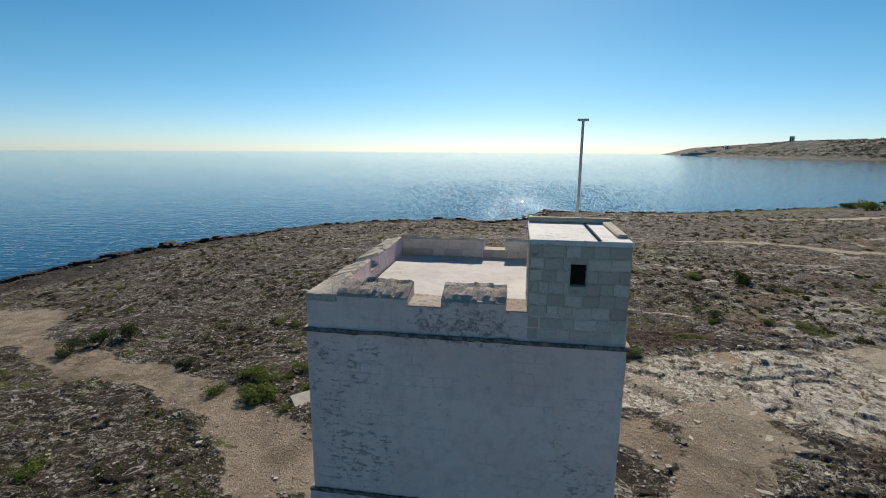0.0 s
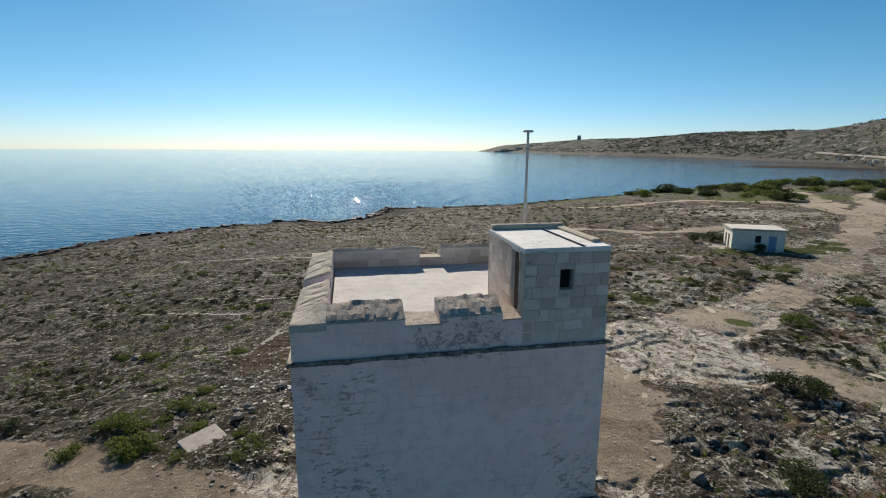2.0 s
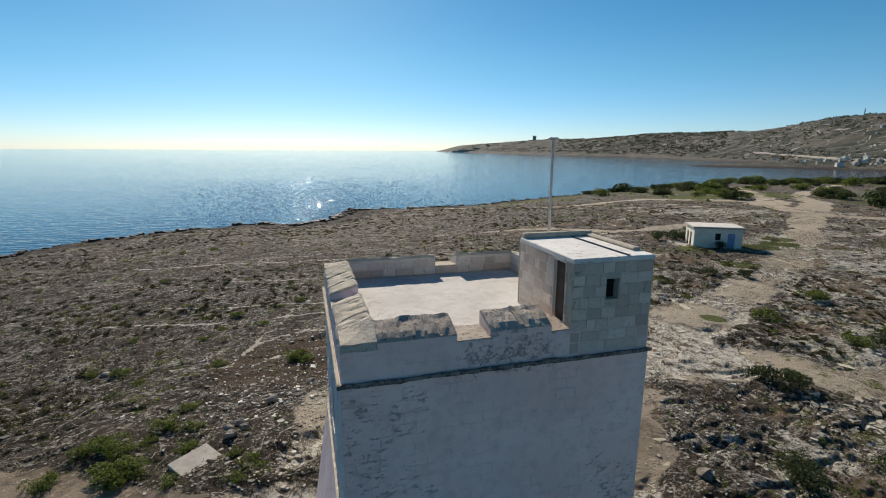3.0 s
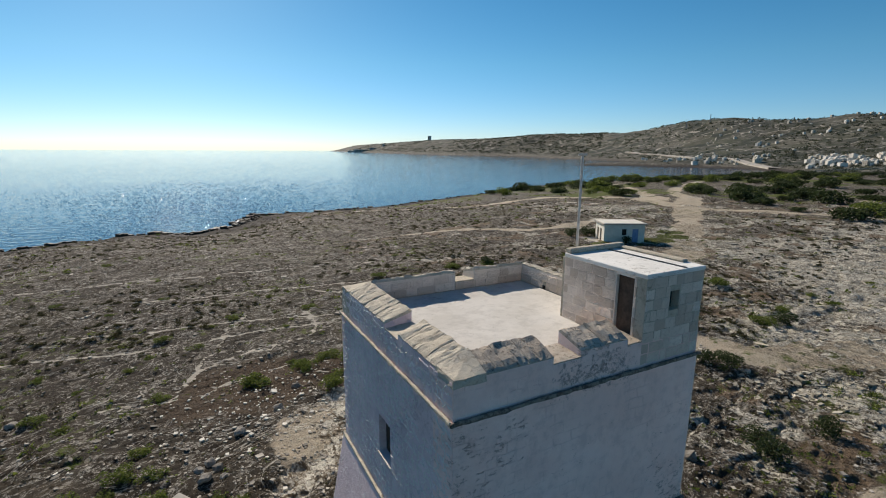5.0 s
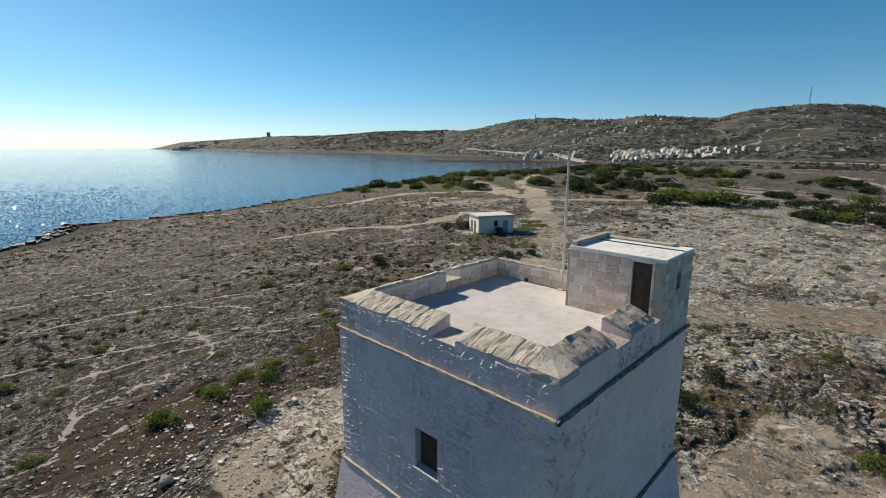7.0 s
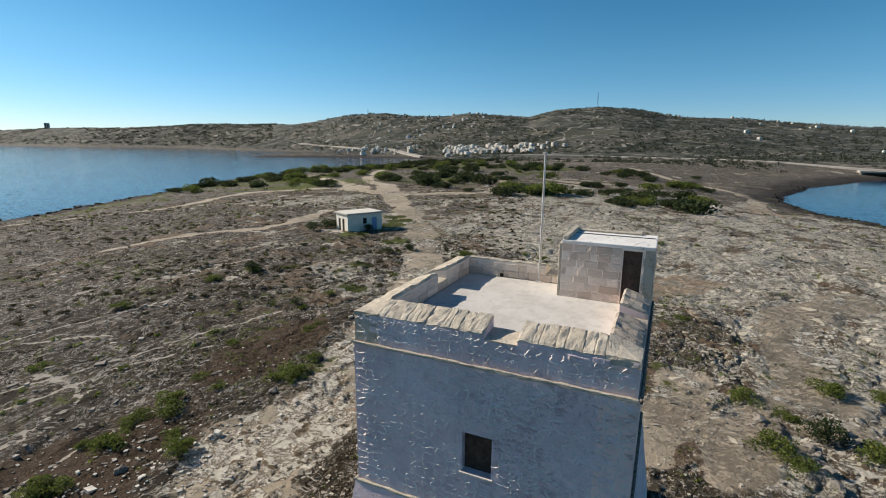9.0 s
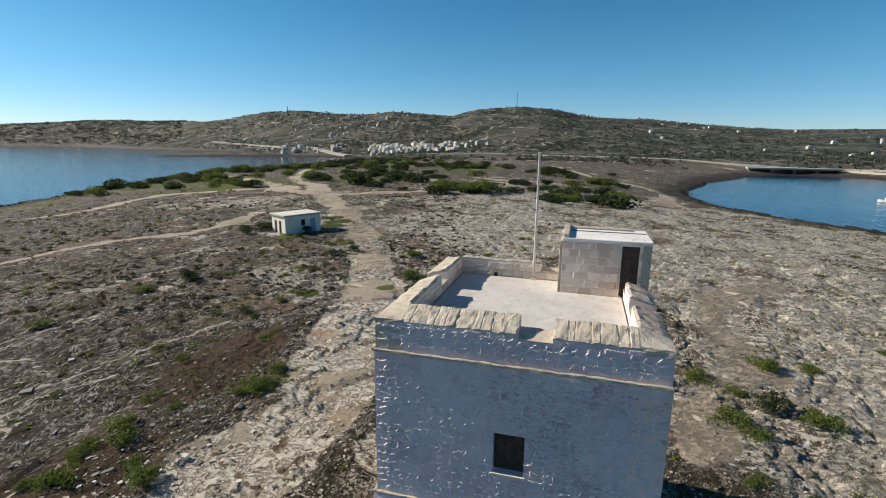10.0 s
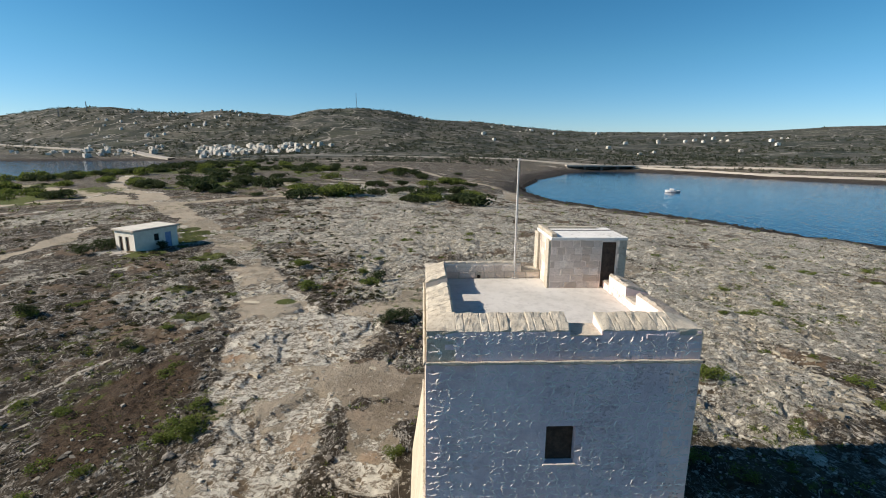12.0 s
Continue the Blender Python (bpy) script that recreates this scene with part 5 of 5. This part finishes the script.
# ---------------------------------------------------------------- houses
def house(w, d, h, floors, seed, mat=M_HOUSE):
    rg = random.Random(seed)
    e = thing("house", 0, 0, -80, 0, "pale flat-roofed stone house of the coastal town", "house", "houses of the town")
    part("wall", boxes((-w / 2, -d / 2, -3, w / 2, d / 2, h)), mat, e)
    part("roof", boxes((-w / 2 - 0.2, -d / 2 - 0.2, h, w / 2 + 0.2, d / 2 + 0.2, h + 0.7), (-w / 5, -d / 4, h + 0.7, w / 6, d / 5, h + 2.8)), mat, e)
    wm = None
    for side in (0, 1):
        n = max(2, int((w if side == 0 else d) / 4.5))
        span = w if side == 0 else d
        for f in range(floors):
            for k in range(n):
                u = -span / 2 + span * (k + 0.5) / n
                if wm is None:
                    wm = part("window", boxes((-0.6, -0.05, 0, 0.6, 0.05, 1.5)), M_HOLE, e).data
                    ob = e.children[-1]
                else:
                    ob = share("window", wm, e, Matrix())
                zc = h * f / floors + 1.0
                ob.matrix_basis = pose(u, -d / 2 - 0.03, zc) if side == 0 else pose(-w / 2 - 0.03, u, zc, 0, 0, 90)
    return e


protos = [house(11, 9, 7, 2, 1), house(14, 10, 10, 3, 2), house(9, 9, 6.5, 2, 3), house(18, 11, 10, 3, 4), house(8, 12, 4, 1, 5)]


def settle(n, a0, a1, r0, r1, seed, size=(0.8, 1.15)):
    rg = random.Random(seed)
    out = []
    for _ in range(n):
        a, r = radians(rg.uniform(a0, a1)), rg.uniform(r0, r1)
        out.append((r * math.sin(a), r * math.cos(a), rg.uniform(*size)))
    return out


# the town on the slope, the waterfront, houses up the hill and farms on the plain
sites = (settle(150, 65.2, 75.6, 700, 840, 1, (0.32, 0.52)) + settle(12, 75, 80, 760, 860, 7, (0.38, 0.55)) + settle(34, 52.5, 62, 790, 880, 2, (0.32, 0.6)) + settle(30, 57, 70, 1050, 1330, 3, (0.28, 0.45))
         + settle(26, 47, 64, 870, 1200, 4, (0.28, 0.45)) + settle(16, 96, 128, 700, 1500, 5, (0.3, 0.55)) + settle(12, 108, 126, 1100, 1900, 6, (0.4, 0.7)) + settle(12, 42, 52, 880, 1200, 8, (0.45, 0.7)) + settle(10, 88, 104, 1400, 1850, 9, (0.4, 0.6)))
hx, hy = np.array([s[0] for s in sites]), np.array([s[1] for s in sites])
hz, _, hd = survey(hx, hy)
rg = random.Random(12)
n = 0
for (px, py, k), pz, pd in zip(sites, hz, hd):
    if pd < 14:
        continue
    src = protos[n] if n < len(protos) else protos[rg.randrange(len(protos))]
    m = pose(px, py, float(pz), 0, 0, math.degrees(math.atan2(-px, py)) + 40 + rg.choice((0, 180)) + rg.uniform(-14, 14))
    ob = copy_thing(src, m) if n >= len(protos) else src
    ob.matrix_basis = m
    ob.scale = (k, k, k)
    n += 1


def block_building(name, az, r, w, h, label, lift=0.0):
    a = radians(az)
    px, py = r * math.sin(a), r * math.cos(a)
    e = thing(name, px, py, level(px, py) - 2 + lift, -az, label, "building")
    part("wall", boxes((-w / 2, -6, -2, w / 2, 6, h)), M_HOUSE, e)
    part("roof", boxes((-w / 2 - 0.5, -6.5, h, w / 2 + 0.5, 6.5, h + 1.2)), M_HOUSE, e)
    for k in range(max(2, int(w / 9))):
        part("window_bay", boxes((-w / 2 + 3 + 9 * k, -6.15, h * 0.25, -w / 2 + 7 + 9 * k, -6.01, h * 0.85)), M_HOLE, e)


block_building("apartment_tower", 26.5, 3150, 22, 30, "tall tower block on the distant headland")
for az, w, h in ((17.6, 60, 14), (18.6, 90, 16), (20.0, 50, 10), (21.2, 18, 12), (35.5, 60, 12), (37.0, 40, 10)):
    block_building("headland_building", az, 3250, w, h, "long pale building on the distant headland")


# ---------------------------------------------------------------- masts, road, bridge, wall, boat
def mast(az, r, height):
    a = radians(az)
    px, py = r * math.sin(a), r * math.cos(a)
    e = thing("radio_mast", px, py, level(px, py) - 0.5, 0, "tall thin steel radio mast on the hilltop", "mast", "radio masts on the hills")
    w = 1.0
    for sx in (-1, 1):
        for sy in (-1, 1):
            bm = bmesh.new()
            hexa(bm, [(sx * w - 0.2, sy * w - 0.2, 0), (sx * w + 0.2, sy * w - 0.2, 0), (sx * w + 0.2, sy * w + 0.2, 0), (sx * w - 0.2, sy * w + 0.2, 0)],
                 [(sx * 0.35 - 0.15, sy * 0.35 - 0.15, height), (sx * 0.35 + 0.15, sy * 0.35 - 0.15, height), (sx * 0.35 + 0.15, sy * 0.35 + 0.15, height), (sx * 0.35 - 0.15, sy * 0.35 + 0.15, height)])
            part("leg", bm, M_STEEL, e)
    for k in range(int(height / 4)):
        z = 2 + 4 * k
        q = w + (0.35 - w) * z / height + 0.15
        part("brace", boxes((-q, -q, z, q, q, z + 0.25)), M_STEEL, e)


mast(56.45, 1400, 22)
mast(54.3, 1400, 19)
mast(82.3, 1480, 44)


def ribbon(name, way, width, height, material, label, category, lift=0.0, kind=""):
    """A band with depth that follows the ground along a way."""
    pts = []
    for p, q in zip(way[:-1], way[1:]):
        n = max(2, int(math.hypot(q[0] - p[0], q[1] - p[1]) / 9))
        pts += [(p[0] + (q[0] - p[0]) * k / n, p[1] + (q[1] - p[1]) * k / n) for k in range(n)]
    pts.append(way[-1])
    xs, ys = np.array([p[0] for p in pts]), np.array([p[1] for p in pts])
    zs = survey(xs, ys)[0]
    zs = np.convolve(np.pad(zs, 3, mode="edge"), np.ones(7) / 7, "valid") + lift
    bm = bmesh.new()
    last = None
    for k in range(len(pts)):
        a, b = max(0, k - 1), min(len(pts) - 1, k + 1)
        t = Vector((xs[b] - xs[a], ys[b] - ys[a], 0)).normalized()
        s = Vector((-t.y, t.x, 0)) * width / 2
        c = Vector((xs[k], ys[k], zs[k]))
        row = [bm.verts.new(c + s - Vector((0, 0, 2.5))), bm.verts.new(c + s + Vector((0, 0, height))), bm.verts.new(c - s + Vector((0, 0, height))), bm.verts.new(c - s - Vector((0, 0, 2.5)))]
        if last:
            for i in range(3):
                bm.faces.new((last[i], last[i + 1], row[i + 1], row[i]))
        last = row
    bmesh.ops.recalc_face_normals(bm, faces=bm.faces)
    return tagged(part(name, bm, material), label, category, kind=kind)


ribbon("road", [(590, 330), (600, 210), (575, 70), (530, -50), (490, -140), (462, -215), (425, -262), (360, -320), (300, -390)], 11, 0.7, M_CONCRETE, "pale coast road behind the bay", "road", 0.3, "structure")
ribbon("road", [(960, 840), (860, 640), (790, 520), (700, 400), (640, 330)], 14, 0.8, M_CONCRETE, "pale road cut climbing the hillside", "road", 0.3, "structure")
ribbon("sea_wall", [(452, -205), (405, -240), (362, -262), (318, -300), (278, -345)], 1.2, 1.3, M_CONCRETE, "low cream sea wall along the far bay shore", "wall", 0.2)

bridge = thing("road_bridge", 452, -168, SEA, 0, "low dark causeway bridge at the head of the bay", "bridge")
part("deck", boxes((-4, -34, 4.2, 4, 34, 5.6), bevel=0.1), M_CONCRETE, bridge)
for k in range(5):
    part("pier", boxes((-4, -33 + 16 * k, -3, 4, -31 + 16 * k, 4.19)), M_NEARBLACK, bridge)
# near-black wall closes the openings, in place of shade under the deck
part("back_wall", boxes((3.2, -34, -3, 3.9, 34, 4.18)), M_NEARBLACK, bridge)


def build_boat():
    e = thing("motor_boat", 238, -129.7, SEA, 75, "small white motor boat moored in the bay", "boat")
    bm = bmesh.new()
    rows = []
    for s, w, keel, rail in ((-3.6, 1.2, 0.0, 0.9), (-1.5, 1.35, -0.2, 0.95), (1.0, 1.25, -0.2, 1.05), (2.8, 0.7, 0.0, 1.2), (3.9, 0.05, 0.6, 1.35)):
        rows.append([bm.verts.new(v) for v in ((s, -w, rail), (s, -w * 0.75, 0.1), (s, 0, keel), (s, w * 0.75, 0.1), (s, w, rail))])
    for p, q in zip(rows[:-1], rows[1:]):
        for c in range(4):
            bm.faces.new((p[c], q[c], q[c + 1], p[c + 1]))
        bm.faces.new((p[4], q[4], q[0], p[0]))
    bm.faces.new(rows[0])
    bmesh.ops.recalc_face_normals(bm, faces=bm.faces)
    part("hull", bm, M_WHITE, e)
    part("cabin", boxes((-0.6, -0.8, 0.95, 1.6, 0.8, 1.9), bevel=0.15), M_WHITE, e)
    part("windscreen", boxes((1.61, -0.65, 1.25, 1.66, 0.65, 1.7)), M_HOLE, e)


build_boat()

# ---------------------------------------------------------------- slab and boulders
slab = tagged(part("concrete_slab", boxes((-0.95, -0.72, -0.1, 0.95, 0.72, 0.12), bevel=0.03), M_CONCRETE), "broken pale concrete slab lying beside the path", "slab")
slab.matrix_basis = pose(-10.05, 8.95, level(-10, 9) + 0.12, 3, -4, 38)


def boulder(x, y, s, seed, mat=M_BOULDER, label="rough grey limestone boulder lying on the ground"):
    rg = random.Random(seed)
    bm = bmesh.new()
    bmesh.ops.create_icosphere(bm, subdivisions=2, radius=1)
    for v in bm.verts:
        v.co *= 1 + 0.6 * (noise.noise(v.co * 1.3 + Vector((seed * 3.1, 0, 0))) + 0.5 * noise.noise(v.co * 3.5))
        v.co = Vector((round(v.co.x * 3) / 3 * 0.35 + v.co.x * 0.65, v.co.y, v.co.z * 0.65))
    ob = tagged(part("boulder", bm, mat), label, "rock", "boulders near the tower")
    ob.matrix_basis = pose(x, y, level(x, y) + 0.22 * s, rg.uniform(-15, 15), rg.uniform(-15, 15), rg.uniform(0, 360)) @ Matrix.Diagonal((s, s, s, 1))


for k, (bx, by, bs) in enumerate(((-8.7, 10.5, 0.3), (-8.1, 11.2, 0.27), (-8.9, 11.5, 0.24), (-7.9, 10.4, 0.2), (-8.4, 11.9, 0.28), (5.0, 16.4, 0.26), (11.1, 0.4, 0.35), (-18.8, 23.8, 0.3),
                                  (9.6, -11.9, 0.3), (12.9, -9.6, 0.28), (11.6, -11.6, 0.25), (8.4, -11.8, 0.35), (13.4, -13.5, 0.25), (-4.6, 15.6, 0.3), (-6.8, 14.2, 0.32), (-3.1, 18.2, 0.28))):
    boulder(bx, by, bs, k)


# ---------------------------------------------------------------- stones of the walls
def mortar_ridges(name, parent, m, u0, u1, z0, z1, seed, skip=(), keep=0.42):
    """Raised mortar squeezed out round irregular stones: local x along the wall, local y into it."""
    rg = random.Random(seed)
    rows, cols = max(2, round((z1 - z0) / 0.25)), max(2, round((u1 - u0) / 0.33))
    node = {}
    for r in range(rows + 1):
        for c in range(cols + 1):
            inner_u, inner_z = 0 < c < cols, 0 < r < rows
            shift = 0.5 if r % 2 and inner_u else 0.0
            node[r, c] = (u0 + (u1 - u0) * (c + shift * 0.9 - 0.2 * inner_u) / cols + inner_u * rg.uniform(-0.09, 0.09), z0 + (z1 - z0) * r / rows + inner_z * rg.uniform(-0.07, 0.07))
    bm = bmesh.new()
    for (r, c), a in node.items():
        for nxt in ((r, c + 1), (r + 1, c)):
            if nxt not in node or min(r + nxt[0], 2 * rows - r - nxt[0]) == 0 or min(c + nxt[1], 2 * cols - c - nxt[1]) == 0:
                continue
            b = node[nxt]
            mu, mz = (a[0] + b[0]) / 2, (a[1] + b[1]) / 2
            worn = noise.noise(Vector((mu * 0.55 + seed, mz * 0.7, 0.0))) + 0.45 * noise.noise(Vector((mu * 1.9, mz * 1.9 + seed, 3.0)))
            if worn < 0.55 - 1.3 * keep or any(s0 < mu < s1 and t0 < mz < t1 for s0, s1, t0, t1 in skip):
                continue
            length = math.hypot(b[0] - a[0], b[1] - a[1])
            if length < 0.05:
                continue
            du, dz = (b[0] - a[0]) / length, (b[1] - a[1]) / length
            n = max(3, int(length / 0.05))
            first = rg.uniform(-0.1, 0.25)
            last = rg.uniform(0.75, 1.1)
            ring = None
            for k in range(n + 1):
                f = first + (last - first) * k / n
                end = min(k, n - k) / 1.5
                w = rg.uniform(0.013, 0.038) * min(1.0, 0.4 + end)
                out = rg.uniform(0.010, 0.026) * min(1.0, 0.2 + end)
                u, z = a[0] + du * f * length + rg.uniform(-0.03, 0.03), a[1] + dz * f * length + rg.uniform(-0.03, 0.03)
                u, z = min(max(u, u0), u1), min(max(z, z0), z1)
                new_ring = [bm.verts.new((u - dz * w, 0.003, z + du * w)), bm.verts.new((u, -out, z)), bm.verts.new((u + dz * w, 0.003, z - du * w))]
                if ring:
                    for i in (0, 1):
                        bm.faces.new((ring[i], ring[i + 1], new_ring[i + 1], new_ring[i]))
                ring = new_ring
    bmesh.ops.recalc_face_normals(bm, faces=bm.faces)
    ob = part(name, bm, M_MORTAR, parent, "pale raised mortar round the stones")
    tagged(ob, kind="stuff")
    ob.matrix_basis = m


def block_pool(count, rough, seed):
    """Unit stones: x and z from 0 to 1, the worn face towards -y."""
    rg = random.Random(seed)
    pool = []
    for _ in range(count):
        bm = bmesh.new()
        grid = []
        for i, u in enumerate((0.0, 0.06, 0.5, 0.94, 1.0)):
            col = []
            for j, v in enumerate((0.0, 0.1, 0.9, 1.0)):
                inner = 0 < i < 4 and 0 < j < 3
                du, dv = (rg.uniform(-0.03, 0.03), rg.uniform(-0.06, 0.06))
                col.append(bm.verts.new((u + du * rough, (-1.0 + rg.uniform(-0.35, 0.2) * rough) if inner else -0.25 * rg.random(), v + dv * rough)))
            grid.append(col)
        for p, q in zip(grid[:-1], grid[1:]):
            for j in range(3):
                bm.faces.new((p[j], q[j], q[j + 1], p[j + 1]))
        me = bpy.data.meshes.new("stone")
        bm.to_mesh(me)
        bm.free()
        pool.append(me)
    return pool


def face_blocks(parent, m, u0, u1, z0, z1, course, lengths, proud, gap, pool, skip=(), seed=1, miss=0.0, loose=False):
    """Lays courses of stones over a wall face: local x along the wall, local y into it."""
    rg = random.Random(seed)
    n = max(1, round((z1 - z0) / course))
    h = (z1 - z0) / n
    for c in range(n):
        za = z0 + c * h
        u = u0 - (rg.uniform(0.1, 0.6) * lengths[0] if c % 2 else 0)
        while u < u1 - 0.04:
            w = rg.uniform(*lengths)
            a, b = max(u, u0), min(u + w, u1)
            u += w
            if u1 - b < 0.12:
                b = u1
                u = u1
            if b - a < 0.06 or rg.random() < miss:
                continue
            spans = [(a, b)]
            for s0, s1, t0, t1 in skip:
                if za + h > t0 + 0.04 and za < t1 - 0.04:
                    spans = [q for p, r in spans for q in ((p, min(r, s0)), (max(p, s1), r)) if q[1] - q[0] > 0.05]
            for p, r in spans:
                d = rg.uniform(*proud) * min(1.0, 0.25 + (p - u0) / 0.8)
                g = gap * rg.uniform(0.5, 1.5)
                dz, hh = (rg.uniform(-0.03, 0.03), rg.uniform(0.72, 1.0)) if loose else (0.0, 1.0)
                tilt = Matrix.Rotation(radians(rg.uniform(-2.5, 2.5)), 4, "Y") if loose else Matrix()
                share("stone", pool[rg.randrange(len(pool))], parent, m @ Matrix.Translation((p + g / 2, 0.002, za + g / 2 + dz)) @ tilt @ Matrix.Diagonal((r - p - g, d, (h - g) * hh, 1)))


for me_set, mat in (((NEAT := block_pool(8, 1.1, 21)), M_STONE), ((RUGGED := block_pool(8, 2.0, 22)), M_RENDERED)):
    for me in me_set:
        me.materials.append(mat)

face_blocks(TOWER["front"], pose(0, -3.90, 0), 1.63, 3.88, 9.08, 11.38, 0.275, (0.22, 0.55), (0.008, 0.024), 0.013, NEAT, [(2.54, 2.94, 10.42, 10.97)], 1)
side = pose(1.63, 0, 0, 0, 0, -90)
face_blocks(TOWER["side"], side, 0.93, 3.62, 9.47, 11.38, 0.275, (0.24, 0.6), (0.008, 0.024), 0.013, NEAT, [(2.92, 3.54, 9.4, 11.33)], 2)
face_blocks(TOWER["back"], pose(0, -0.93, 0, 0, 0, 180), -3.88, -1.63, 9.47, 11.38, 0.275, (0.24, 0.6), (0.008, 0.024), 0.013, NEAT, [], 3)
face_blocks(TOWER["par_d"], pose(0, 3.1, 0), -3.1, 3.1, 9.47, 10.05, 0.29, (0.35, 0.75), (0.01, 0.025), 0.014, NEAT, [(0.1, 0.9, 9.74, 10.3)], 4)
face_blocks(TOWER["par_c"], pose(3.1, 0, 0, 0, 0, -90), -3.1, 0.9, 9.47, 10.05, 0.29, (0.35, 0.75), (0.01, 0.025), 0.014, NEAT, [(-1.75, -1.6, 9.4, 9.7), (0.1, 0.9, 9.76, 10.3)], 5)
west = pose(-3.93, 0, 0, 0, 0, -90)
face_blocks(TOWER["wall_b"], west, -3.74, 3.88, 4.46, 8.92, 0.30, (0.2, 0.55), (0.002, 0.011), 0.05, RUGGED, [(-0.46, 0.46, 5.66, 7.0)], 6, 0.5, True)
face_blocks(TOWER["par_b"], pose(-3.9, 0, 0, 0, 0, -90), -3.72, 3.86, 9.07, 9.89, 0.275, (0.2, 0.55), (0.003, 0.014), 0.05, RUGGED, [(0.1, 1.0, 9.70, 10.2)], 7, 0.35, True)
mortar_ridges("mortar", TOWER["wall_b"], west, -3.9, 3.9, 4.46, 8.92, 3, [(-0.5, 0.5, 5.6, 7.05)], 0.74)
mortar_ridges("mortar", TOWER["par_b"], pose(-3.9, 0, 0, 0, 0, -90), -3.86, 3.86, 9.08, 9.74, 5, [], 0.85)
mortar_ridges("mortar", TOWER["par_b"], pose(-3.9, 0, 0, 0, 0, -90), -3.86, 0.05, 9.62, 9.90, 6, [], 0.85)
